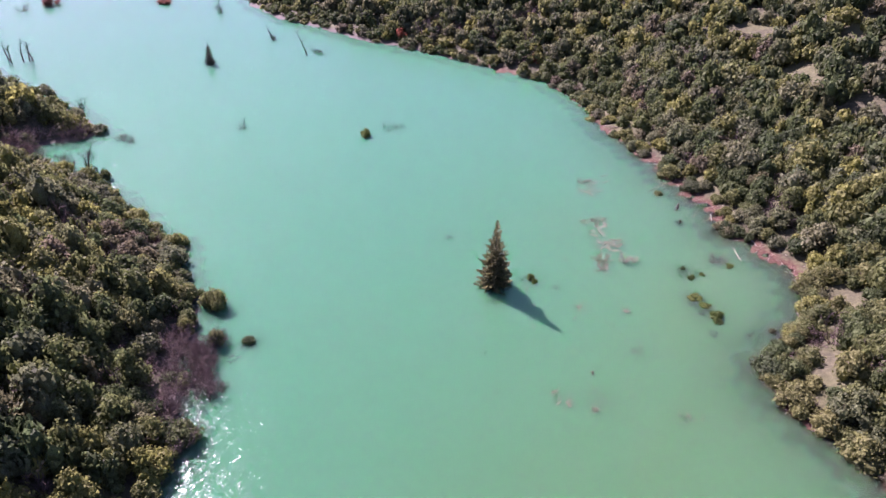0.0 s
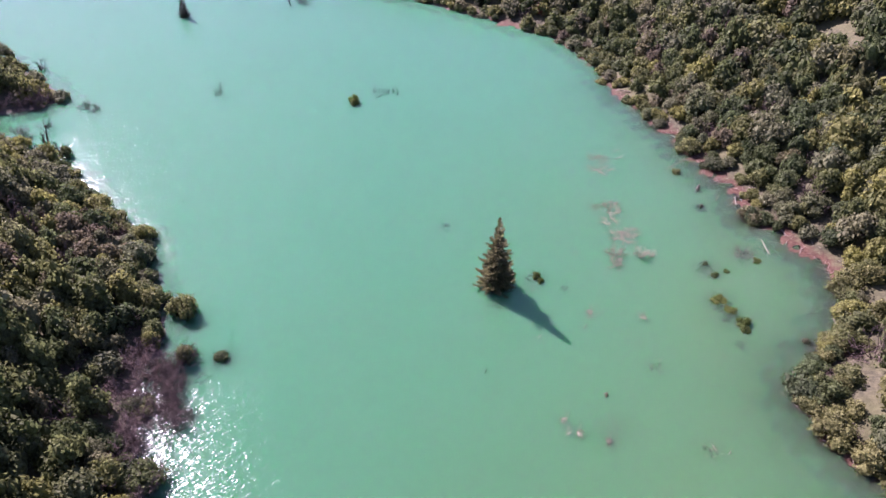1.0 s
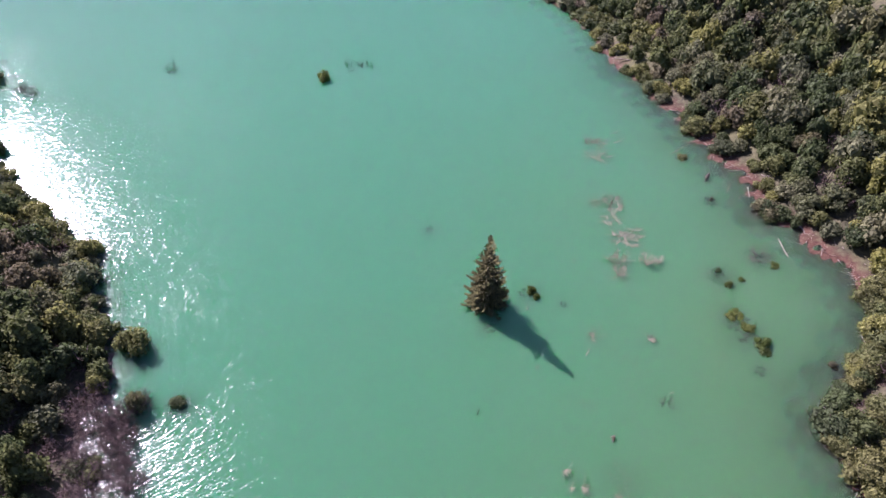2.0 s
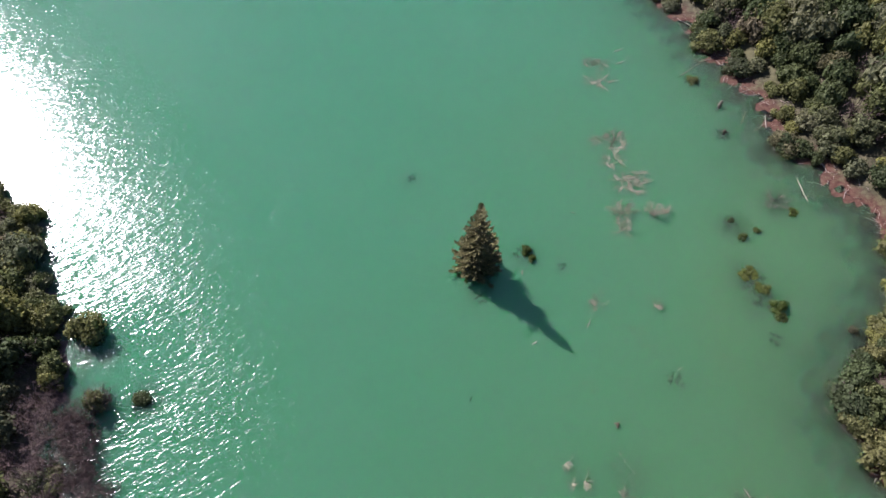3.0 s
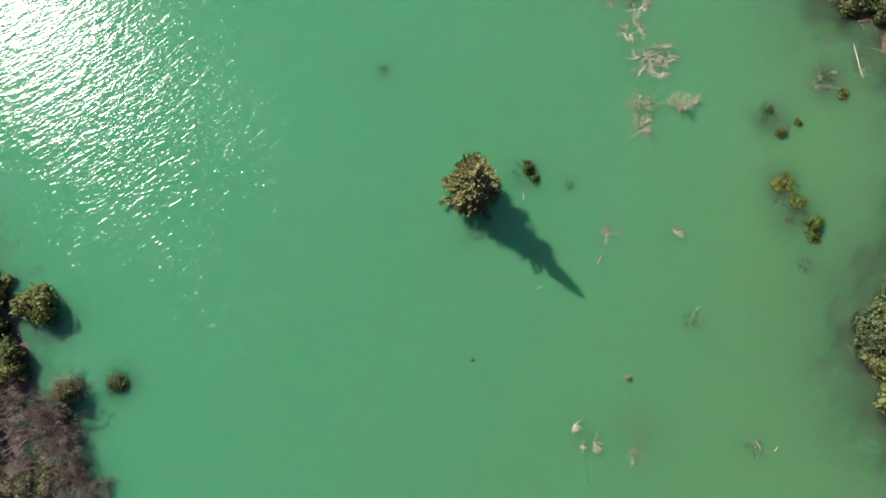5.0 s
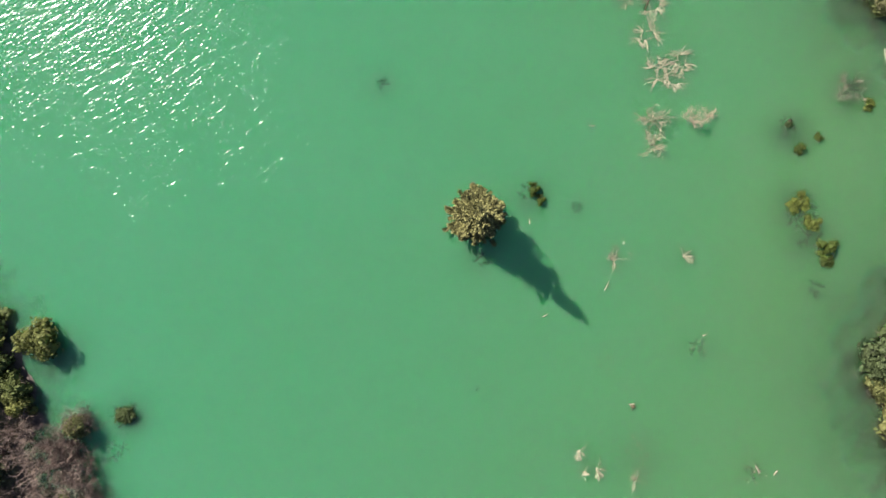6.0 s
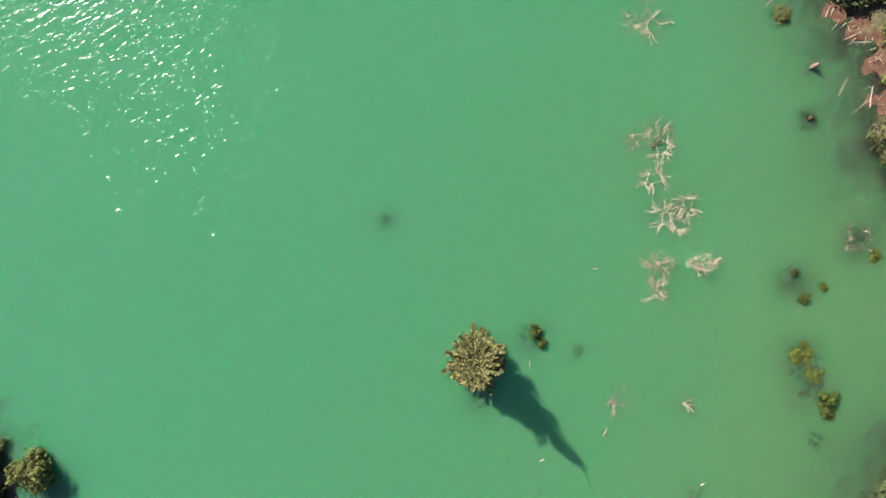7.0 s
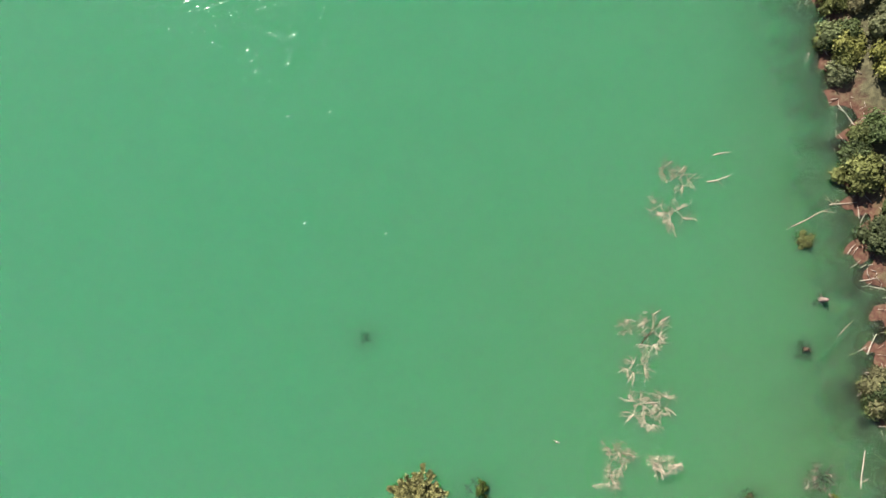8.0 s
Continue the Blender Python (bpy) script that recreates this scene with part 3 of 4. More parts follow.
def conifer(name, x, y, tall, radius, lean, mat, label, seed, step=0.27, dense=1.0, group=""):
    rng = np.random.default_rng(seed)
    bed = ground_at(x, y)
    tree = thing(name, pose(x, y, bed), label, "tree", group)

    def axis(z):
        s = z / tall
        return np.array((lean[0] * s * s, lean[1] * s * s, z - bed))

    zs = np.linspace(bed, tall, 14)
    trunk = tubes([([axis(z) for z in zs], np.linspace(0.16, 0.012, 14) * tall / 8.6)], 8)
    part("trunk", mesh_of("trunk", *trunk, M_BARK, True), tree)
    limbs, cards = [], []
    z = -0.9
    while z < tall - 0.12:
        s = max(z, 0) / tall
        reach = radius * min(1.0, 1.13 * (1 - s) ** 1.08) * (1.0 if z > 0 else 1.0 + 0.15 * z) + 0.10
        n = max(3, int(round(16 * dense * (1 - 0.62 * s))))
        a0 = rng.uniform(0, 6.28)
        reach *= rng.choice([1.06, 0.97, 0.86]) if s < 0.45 else rng.choice([1.3, 0.95, 0.55])
        for k in range(n):
            a = a0 + 6.283 * k / n + rng.normal(0, 0.16)
            length = reach * rng.choice([1.0, 0.9, 0.72, 1.12], p=[0.35, 0.25, 0.25, 0.15]) * rng.uniform(0.88, 1.08)
            rise = 0.05 + 0.75 * s + rng.normal(0, 0.1)
            p0 = axis(z + rng.uniform(-0.07, 0.07))
            out = np.array((math.cos(a), math.sin(a), rise))
            pts = limb(rng, p0, out, length, 4, 0.06, 0.03)
            pts[-1][2] += 0.08 * length
            limbs.append((pts, np.linspace(0.03, 0.008, 5) * (0.4 + 0.6 * length / radius)))
            m = max(3, int(length / 0.062 * dense))
            for q in np.linspace(0.22, 1.0, m):
                f = q * 4
                i = min(int(f), 3)
                at = pts[i] + (pts[i + 1] - pts[i]) * (f - i)
                fwd = unit(pts[i + 1] - pts[i])
                side = unit(np.cross(fwd, (0, 0, 1)))
                for sg in (-1, 1, -0.5, 0.5, 0.1):
                    w = unit(fwd * rng.uniform(0.2, 0.9) + side * sg * rng.uniform(0.5, 1.2) + np.array((0, 0, rng.uniform(-0.25, 0.45))))
                    ln = rng.uniform(0.13, 0.32) * (1.2 - 0.45 * q) * (0.62 + 0.5 * (1 - s))
                    cards.append((at, w, ln, rng.uniform(-0.9, 0.9)))
        z += step * rng.uniform(0.8, 1.2) * (1 + 0.9 * s)
    tagged(part("branches", mesh_of("branches", *tubes(limbs, 3), M_BARK), tree), kind="stuff")
    at, w = np.array([c[0] for c in cards]), np.array([c[1] for c in cards])
    ln, tw = np.array([c[2] for c in cards])[:, None], np.array([c[3] for c in cards])[:, None]
    u = unit(np.cross(w, np.array([[0, 0, 1.0]])))
    u = unit(u * np.cos(tw) + np.cross(w, u) * np.sin(tw))
    q = np.stack([at - u * ln * 0.12, at + w * ln * 0.55 - u * ln * 0.24, at + w * ln, at + w * ln * 0.5 + u * ln * 0.24], 1)
    tagged(part("needles", mesh_of("needles", q.reshape(-1, 3), [], np.arange(len(cards) * 4).reshape(-1, 4), mat), tree), kind="stuff")
    return tree


conifer("conifer", TREE_X, TREE_Y, TREE_H, 1.85, TREE_LEAN, M_NEEDLE, "lone brownish-green conifer standing half drowned in the lake", 5)
conifer("conifer", -49.9, 136.6, 4.3, 0.95, (0.2, 0.0), M_NEEDLE_FAR, "small dark conifer standing in distant lake water", 8, 0.26, 0.8)


# ---------------------------------------------------------------- shrubs on the banks and in the lake
NEAR_CROWNS = [leafy(100 + k, M_LEAF, 900, 0.165, 13, 1.0 + 0.1 * (k % 3)) for k in range(7)]
PALE_CROWNS = [leafy(140 + k, M_PALE, 800, 0.155, 12, 0.9) for k in range(3)]
GOLD_CROWNS = [leafy(150 + k, M_GOLD, 560, 0.17, 9, 0.9) for k in range(3)]
RUSSET_CROWN = leafy(160, M_RUSSET, 420, 0.25, 9, 1.0)
STEMS = [mesh_of("trunk", *stems(200 + k, 4, 0.9, 0.45, 0.05), M_BARK, True) for k in range(3)]


def shrub(x, y, radius, tall, turn, crown_mesh, stem_mesh, label, group="", z=None, name="shrub"):
    base = ground_at(x, y) if z is None else z
    bush = thing(name, pose(x, y, base, 0, 0, turn), label, "shrub", group)
    for nm, me in (("trunk", stem_mesh), ("crown", crown_mesh)):
        ob = part(nm, me, bush)
        ob.scale = (radius, radius, tall)
    return bush


def drowned_shrub(x, y, radius, tall, turn, crown_mesh, label, sink=0.1, name="drowned_shrub", group="shrubs standing in the lake"):
    """A shrub whose stems stand on the bed, with only its head out of the water."""
    bed = ground_at(x, y)
    bush = thing(name, pose(x, y, bed, 0, 0, turn), label, "shrub", group)
    rng = np.random.default_rng(int(abs(x * 31 + y * 17)))
    paths = []
    for k in range(3):
        a = turn + 2.1 * k
        top = np.array((0.3 * radius * math.cos(a), 0.3 * radius * math.sin(a), -bed + 0.25 * tall))
        foot = np.array((0.1 * math.cos(a), 0.1 * math.sin(a), -0.15))
        pts = foot + (top - foot) * np.linspace(0, 1, 5)[:, None] + rng.normal(0, 0.03, (5, 3))
        paths.append((pts, np.linspace(0.05, 0.02, 5)))
    part("trunk", mesh_of("trunk", *tubes(paths, 5), M_SOAKED, True), bush)
    ob = part("crown", crown_mesh, bush)
    ob.location, ob.scale = (0, 0, -bed - sink), (radius, radius, tall)
    return bush


def plan_forest():
    """Jittered places for the woods on both banks: x, y, metres inland, bank."""
    rng = np.random.default_rng(77)
    out = []
    for x0, x1, y0, y1, gap in ((24, 112, 20, 150, 2.05), (-75, 24, 120, 250, 2.3), (-112, -20, 8, 150, 1.9), (36, 140, -60, 20, 3.3), (-112, -20, -60, 8, 3.3)):
        gx, gy = np.meshgrid(np.arange(x0, x1, gap), np.arange(y0, y1, gap))
        gx[::2] += gap / 2
        out.append(np.stack([gx.ravel(), gy.ravel()], 1) + rng.uniform(-0.42, 0.42, (gx.size, 2)) * gap)
    for line, lo, hi, gap in ((shore_right, 38, 58, 1.25), (shore_right, 75.4, 79, 1.1), (shore_right, 86.6, 150, 1.4), (shore_right, 57, 68, 1.2), (shore_left, 34, 76, 1.35), (shore_left, 76, 122, 1.9)):
        y = np.arange(lo, hi, gap) + rng.uniform(-0.3, 0.3, len(np.arange(lo, hi, gap)))
        sign = 1 if line is shore_right else -1
        out.append(np.stack([line(y) + sign * rng.uniform(0.1, 1.0, len(y)), y], 1))
    p = np.concatenate(out)
    d, right = inland(p[:, 0], p[:, 1])
    deep = np.where(right > 0.5, 48, 34)
    edge = (right > 0.5) & ((p[:, 1] < 57) | (p[:, 1] > 99) | ((p[:, 1] > 75.8) & (p[:, 1] < 79)))
    keep = (d > np.where(edge, -0.35, 0.05)) & (d < deep)
    mud = np.zeros(len(p), bool)
    for sx, sy, rx, ry in SHOALS:
        mud |= ((p[:, 0] - sx) / (rx + 0.9)) ** 2 + ((p[:, 1] - sy) / (ry + 0.7)) ** 2 < 1
    keep &= ~mud
    keep &= ~((right > 0.5) & (d < 0.9) & (p[:, 1] > 66) & (p[:, 1] < 75))
    keep &= ~((right > 0.5) & (d < 0.5) & (p[:, 1] > 79.5) & (p[:, 1] < 91))
    keep &= ~((right < 0.5) & (d < 4.5) & (p[:, 1] > 91) & (p[:, 1] < 101.5) & (rng.uniform(0, 1, len(p)) < 0.75))
    keep &= ~((d > 24) & (rng.uniform(0, 1, len(p)) < 0.42))
    thicket = (right < 0.5) & (p[:, 1] > 43) & (p[:, 1] < 54.5) & (d < 1.6)
    keep &= ~(thicket & (rng.uniform(0, 1, len(p)) < 0.8))
    clearing = (right > 0.5) & (p[:, 1] > 44) & (p[:, 1] < 67) & (d > 3.5) & (d < 12)
    keep &= ~(clearing & (rng.uniform(0, 1, len(p)) < 0.28))
    return p[keep], d[keep], right[keep]


SPOTS, INLAND, BANK = plan_forest()
SPOT_Z = np.maximum(height(SPOTS[:, 0], SPOTS[:, 1]), -0.25)


def plant_forest():
    rng = np.random.default_rng(31)
    n = len(SPOTS)
    radius = rng.choice([1.15, 1.45, 1.75, 2.2], n, p=[0.22, 0.38, 0.28, 0.12]) * rng.uniform(0.95, 1.2, n) * np.clip(0.85 + INLAND * 0.05, 0.85, 1.2)
    south = SPOTS[:, 1] < np.where(BANK > 0.5, 20, 8)
    radius = np.where(south, radius * 1.5, radius)
    tall = radius * rng.uniform(1.0, 1.55, n) * np.clip(0.65 + INLAND * 0.07, 0.65, 1.15) * np.where(BANK > 0.5, 1.0, 1.1)
    near = ((BANK > 0.5) & (INLAND < 7.5) & (SPOTS[:, 1] > 40) & (SPOTS[:, 1] < 104)) | ((BANK < 0.5) & (INLAND < 6.0) & (SPOTS[:, 1] > 36) & (SPOTS[:, 1] < 76))
    bare = (rng.uniform(0, 1, n) < np.where(BANK < 0.5, np.where(INLAND < 7, 0.2, 0.08), 0.045))
    turn = rng.uniform(0, 360, n)
    pale = (SPOTS[:, 1] < 66) & (BANK > 0.5) & (INLAND < 12)
    single = [i for i in np.argsort(INLAND) if near[i] and not bare[i]][:300]
    for i in single:
        x, y = SPOTS[i]
        if pale[i] and rng.uniform() < 0.6:
            me, lab = PALE_CROWNS[i % 3], "low grey-olive shrub on the dry lake bank"
        else:
            me, lab = NEAR_CROWNS[i % 7], "dense evergreen shrub on the lake bank"
        shrub(x, y, radius[i], tall[i], turn[i], me, STEMS[i % 3], lab, "shrubs along the bank", SPOT_Z[i] - 0.05)
    taken = set(single)
    stock = {"mid": [crown(300 + k, 430, 0.185, 13, 1.0 + 0.1 * (k % 3)) for k in range(9)],
             "far": [crown(340 + k, 230, 0.26, 10, 1.0 + 0.1 * (k % 3)) for k in range(7)],
             "south": [crown(360 + k, 110, 0.40, 6, 1.0) for k in range(4)]}
    V, T, Q, N, tint, base = [], [], [], [], [], 0
    for i in range(n):
        if i in taken or bare[i]:
            continue
        kind = "south" if south[i] else "mid" if INLAND[i] < 16 and SPOTS[i, 1] < 135 else "far"
        v, t, q, nv = stock[kind][int(turn[i]) % len(stock[kind])]
        a = radians(turn[i])
        rot = np.array(((math.cos(a), math.sin(a), 0), (-math.sin(a), math.cos(a), 0), (0, 0, 1)))
        w = (v * (radius[i], radius[i], tall[i])) @ rot + (SPOTS[i, 0], SPOTS[i, 1], SPOT_Z[i] - 0.1)
        V.append(w), T.append(t + base), Q.append(q + base)
        N.append(nv @ rot)
        # lighter hues given to left-bank crowns in place of sunlight and haze
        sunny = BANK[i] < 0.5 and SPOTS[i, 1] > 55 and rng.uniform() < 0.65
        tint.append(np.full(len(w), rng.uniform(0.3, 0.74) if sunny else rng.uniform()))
        base += len(w)
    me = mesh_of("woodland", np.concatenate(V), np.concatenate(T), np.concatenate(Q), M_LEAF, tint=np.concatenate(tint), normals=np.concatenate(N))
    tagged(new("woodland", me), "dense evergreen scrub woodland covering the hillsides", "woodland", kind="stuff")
    return [(SPOTS[i, 0], SPOTS[i, 1], SPOT_Z[i], radius[i], tall[i], turn[i], INLAND[i], BANK[i]) for i in range(n) if bare[i]]


BARE_SPOTS = plant_forest()


# ---------------------------------------------------------------- bare and dead shrubs
def twig_meshes(seed, mat_stem, mat_twig, **shape):
    big, small = twiggery(seed, **shape)
    return mesh_of("trunk", *tubes(big, 4), mat_stem), mesh_of("crown", *tubes(small, 3), mat_twig)


BARE = [twig_meshes(400 + k, M_BARK, M_TWIG, mains=8, length=1.0, spread=0.9, fine=4, thick=0.024) for k in range(4)]
for x, y, z, r, tall, turn, d, bank in [b for b in BARE_SPOTS if b[6] < 22 and b[1] > 30][:80]:
    ob = thing("bare_shrub", pose(x, y, z, 0, 0, turn), "leafless grey-brown shrub among the evergreens", "shrub", "bare shrubs on the banks")
    for nm, me in zip(("trunk", "crown"), BARE[int(turn) % 4]):
        part(nm, me, ob).scale = (r * 1.15, r * 1.15, tall * 0.95)


def drowned_twigs(x, y, radius, tall, turn, meshes, label, base=-0.45, category="dead shrub", name="dead_shrub", tilt=0.0):
    """The bleached head of a drowned shrub, on a stem that stands on the bed."""
    bed = min(ground_at(x, y), base - 0.1)
    ob = thing(name, pose(x, y, bed, 0, 0, turn), label, category, "dead shrubs in the lake")
    stump = tubes([([(0, 0, -0.2), (0.04, 0.02, (base - bed) * 0.5), (0, 0, base - bed + 0.05)], (0.07, 0.06, 0.045))], 6)
    part("trunk", mesh_of("trunk", *stump, M_SOAKED, True), ob)
    for nm, me in zip(("branch", "crown"), meshes):
        p = part(nm, me, ob)
        p.matrix_basis = pose(0, 0, base - bed, tilt, 0, 0) @ Matrix.Diagonal((radius, radius, tall, 1))
    return ob


def head_meshes(seed, mat, *shape):
    return [(mesh_of("branch", *tubes(big, 4), mat), mesh_of("crown", *tubes(small, 3), mat)) for big, small in dead_head(seed, *shape)]


def drowned_head(x, y, radius, tall, turn, clumps, label, base, name="dead_shrub"):
    """A drowned shrub of which only the forked heads of its branches reach the surface."""
    bed = min(ground_at(x, y), base - 0.1)
    ob = thing(name, pose(x, y, bed, 0, 0, turn), label, "dead shrub", "dead shrubs in the lake")
    stump = tubes([([(0, 0, -0.2), (0.04, 0.02, (base - bed) * 0.4), (0, 0, (base - bed) * 0.8)], (0.07, 0.06, 0.045))], 6)
    part("trunk", mesh_of("trunk", *stump, M_SOAKED, True), ob)
    for big, small in clumps:
        p = part("branch", big, ob)
        p.matrix_basis = pose(0, 0, base - bed) @ Matrix.Diagonal((radius, radius, tall, 1))
        tagged(part("crown", small, p), kind="stuff")


SPRAY = [head_meshes(430 + k, M_BLEACH, 5, 7, 0.74, 0.40, 0.025, 0.55, 3) for k in range(4)]
STAR = [head_meshes(436 + k, M_BLEACH, 1, 13, 1.0, 0.5, 0.028, 0.1, 4) for k in range(3)]
TIPS = [head_meshes(446 + k, M_BLEACH, 6, 2, 0.30, 0.35, 0.028, 1.0, 1) for k in range(3)]
ROSY = [twig_meshes(440 + k, M_ROSY, M_ROSY, mains=13, length=1.0, spread=1.3, fine=7, thick=0.030, up=0.8) for k in range(3)]
DARK = [twig_meshes(450 + k, M_SOAKED, M_SOAKED, mains=7, length=1.0, spread=0.7, fine=4, thick=0.030) for k in range(3)]
L_SPRAY = "drowned shrub with bleached forked branches just breaking the water"
for kind, spots in ((SPRAY, SPRAY_SPOTS), (STAR, STAR_SPOTS), (TIPS, TIP_SPOTS)):
    for x, y, r, h in spots:
        drowned_head(x, y, r, h, (x * 57 + y * 23) % 360, kind[int(x * 7 + y * 3) % len(kind)], L_SPRAY, -0.01)
for x, y, r, h in ((19.0, 69.9, 1.15, 1.5), (21.5, 69.7, 0.95, 1.3), (22.8, 69.8, 0.65, 0.8), (18.6, 68.2, 1.0, 1.1)):
    drowned_twigs(x, y, r, h, (x * 57 + y * 23) % 360, ROSY[int(x * 7) % 3], "dense dry pinkish-grey shrub top above the water", -0.04)
for x, y, r, h in ((-35.0, 106.0, 1.3, 2.2), (-65.2, 113.1, 1.6, 2.3), (-53.0, 100.7, 1.5, 1.6), (-51.5, 88.6, 1.6, 2.6), (-56, 95, 1.6, 2.2), (-28.6, 143.5, 1.7, 1.8), (-30.0, 144.5, 1.7, 1.6),
                   (-58.6, 172.8, 1.8, 2.8), (-49.9, 137.8, 1.6, 1.0), (-40.8, 153.0, 1.4, 1.8), (-101, 176.0, 2.2, 2.4), (-107, 172.0, 2.4, 2.4), (-105.5, 157.0, 2.2, 2.5), (-31.5, 78.5, 0.8, 0.45)):
    drowned_twigs(x, y, r, h, (x * 57 + y * 23) % 360, DARK[int(abs(x) * 7) % 3], "dark leafless shrub standing in the lake", -0.35)
STALKS = [twig_meshes(460 + k, M_TWIG, M_TWIG, mains=4, length=1.0, spread=0.3, fine=1, thick=0.03) for k in range(3)]
for k in range(9):
    drowned_twigs(-11.6 + 0.42 * k + 0.3 * math.sin(5 * k), 107.4 + 0.7 * math.sin(3.1 * k), 0.6, 1.3 + 0.4 * math.sin(k), 40 * k, STALKS[k % 3], "thin dry stalks standing in open water", -0.3, "reeds", "reed_clump")

M_THICKET = bark("pinkish_twigs", (0.15, 0.11, 0.098), (0.34, 0.265, 0.23))
THICKET = [twig_meshes(470 + k, M_BARK, M_THICKET, mains=10, length=1.0, spread=0.95, fine=8, thick=0.022) for k in range(3)]
# the left bank's leafless thicket at the water's edge
rngt = np.random.default_rng(9)
for k in range(52):
    y = rngt.uniform(37, 46) if k % 5 == 0 else rngt.uniform(45.5, 53.8)
    x = float(shore_left(y)) + rngt.uniform(-1.8, 4.2 if y > 45.5 else 1.2)
    z = max(ground_at(x, y), -0.4)
    ob = thing("bare_shrub", pose(x, y, z, 0, 0, 47 * k), "leafless pinkish-grey thicket shrub at the water's edge", "shrub", "bare shrubs on the banks")
    s = rngt.uniform(1.1, 1.9)
    for nm, me in zip(("trunk", "crown"), THICKET[k % 3]):
        part(nm, me, ob).scale = (s, s, s * rngt.uniform(0.9, 1.4) if nm == "trunk" else s * 1.2)

# the mauve thicket round the drowned inlet
for k in range(26):
    y = 91 + 11.5 * k / 25 + rngt.uniform(-0.8, 0.8)
    x = float(shore_left(y)) + rngt.uniform(-5.0, 0.6)
    ob = thing("bare_shrub", pose(x, y, max(ground_at(x, y), -0.3), 0, 0, 61 * k), "leafless mauve-grey shrub crowding the drowned inlet", "shrub", "bare shrubs on the banks")
    s = rngt.uniform(1.5, 2.4)
    for nm, me in zip(("trunk", "crown"), THICKET[k % 3]):
        part(nm, me, ob).scale = (s, s, s * 1.15)
for x, y, r, h in ((-51.4, 100.1, 1.7, 1.3), (-53.2, 101.4, 1.3, 1.0), (-57.8, 92.6, 1.2, 1.9), (-59.3, 93.2, 1.2, 1.7), (-56.3, 90.6, 1.1, 1.6), (-62.0, 98.2, 1.4, 1.2)):
    drowned_twigs(x, y, r, h, (x * 57 + y * 23) % 360, THICKET[int(abs(x)) % 3], "leafless mauve-grey shrub standing in the inlet", -0.2)

# ---------------------------------------------------------------- leafy shrubs in the water
L_WET = "round green shrub standing in the shallow lake"
for x, y, r, h, me in ((-14.3, 103.9, 1.1, 1.8, GOLD_CROWNS[0]), (9.9, 66.0, 0.62, 0.9, GOLD_CROWNS[1]), (10.3, 65.2, 0.5, 0.7, GOLD_CROWNS[1]),
                       (28.9, 66.8, 0.5, 0.7, GOLD_CROWNS[2]), (30.3, 67.5, 0.42, 0.5, GOLD_CROWNS[0]), (28.3, 68.7, 0.35, 0.4, NEAR_CROWNS[1]),
                       (28.2, 63.1, 1.0, 0.5, GOLD_CROWNS[2]), (29.1, 61.6, 0.8, 0.55, GOLD_CROWNS[0]), (29.8, 59.6, 0.95, 0.95, GOLD_CROWNS[1]), (29.7, 58.8, 0.6, 0.7, GOLD_CROWNS[2]),
                       (34.0, 69.4, 0.6, 0.6, GOLD_CROWNS[2]), (29.2, 86.9, 0.85, 0.6, PALE_CROWNS[1]), (36.9, 58.1, 0.7, 0.6, NEAR_CROWNS[0]), (35.0, 57.4, 0.6, 0.45, NEAR_CROWNS[3]),
                       (-25.2, 59.0, 1.8, 2.3, NEAR_CROWNS[4]), (-23.1, 53.0, 1.0, 1.9, NEAR_CROWNS[5]), (-27.0, 56.3, 1.3, 2.0, NEAR_CROWNS[1]), (-26.9, 54.7, 1.2, 1.8, NEAR_CROWNS[3]), (-28.4, 57.8, 1.4, 2.2, NEAR_CROWNS[0]), (-19.9, 53.5, 0.95, 0.75, NEAR_CROWNS[6]),
                       (-51.6, 86.2, 1.9, 2.6, NEAR_CROWNS[4]), (-49.8, 87.6, 1.2, 1.6, NEAR_CROWNS[3]), (-56.6, 89.0, 1.6, 1.9, NEAR_CROWNS[5]), (-33.4, 70.6, 1.7, 1.9, NEAR_CROWNS[2]), (32.0, 49.6, 1.15, 1.2, PALE_CROWNS[0]), (-47, 178.5, 2.2, 2.0, NEAR_CROWNS[1])):
    drowned_shrub(x, y, r, h, (x * 91 + y * 37) % 360, me, L_WET)
drowned_shrub(-102.9, 177.0, 2.6, 2.2, 40, RUSSET_CROWN, "russet shrub standing in distant lake water")
drowned_shrub(-75.0, 180.5, 2.6, 1.2, 80, RUSSET_CROWN, "russet shrub standing in distant lake water")


# ---------------------------------------------------------------- driftwood, stumps and sunken brush
def driftwood(x, y, z, length, thick, turn, tilt, label, mat=M_DRIFT, stubs=2, seed=0, group="driftwood along the shore", name="driftwood_log"):
    """A bent, tapered, barkless trunk with the stubs of a few branches."""
    rng = np.random.default_rng(seed + int(abs(x * 13 + y * 7)))
    main = limb(rng, (-length / 2, 0, 0), (1, 0, 0), length, 6, 0.09)
    main[:, 2] *= 0.4
    paths = [(main, np.linspace(thick, thick * 0.4, 7) * rng.uniform(0.85, 1.15, 7))]
    for _ in range(stubs):
        i = rng.integers(1, 6)
        way = np.array((rng.uniform(0.1, 0.9), rng.choice([-1, 1]) * rng.uniform(0.4, 1.0), rng.uniform(-0.1, 0.5)))
        paths.append((limb(rng, main[i], way, length * rng.uniform(0.14, 0.34), 3, 0.15), np.linspace(thick * 0.5, thick * 0.2, 4)))
    ob = new(name, mesh_of(name, *tubes(paths, 6), mat, True))
    ob.matrix_basis = pose(x, y, z, 0, -tilt, turn)
    return tagged(ob, label, "driftwood", group)


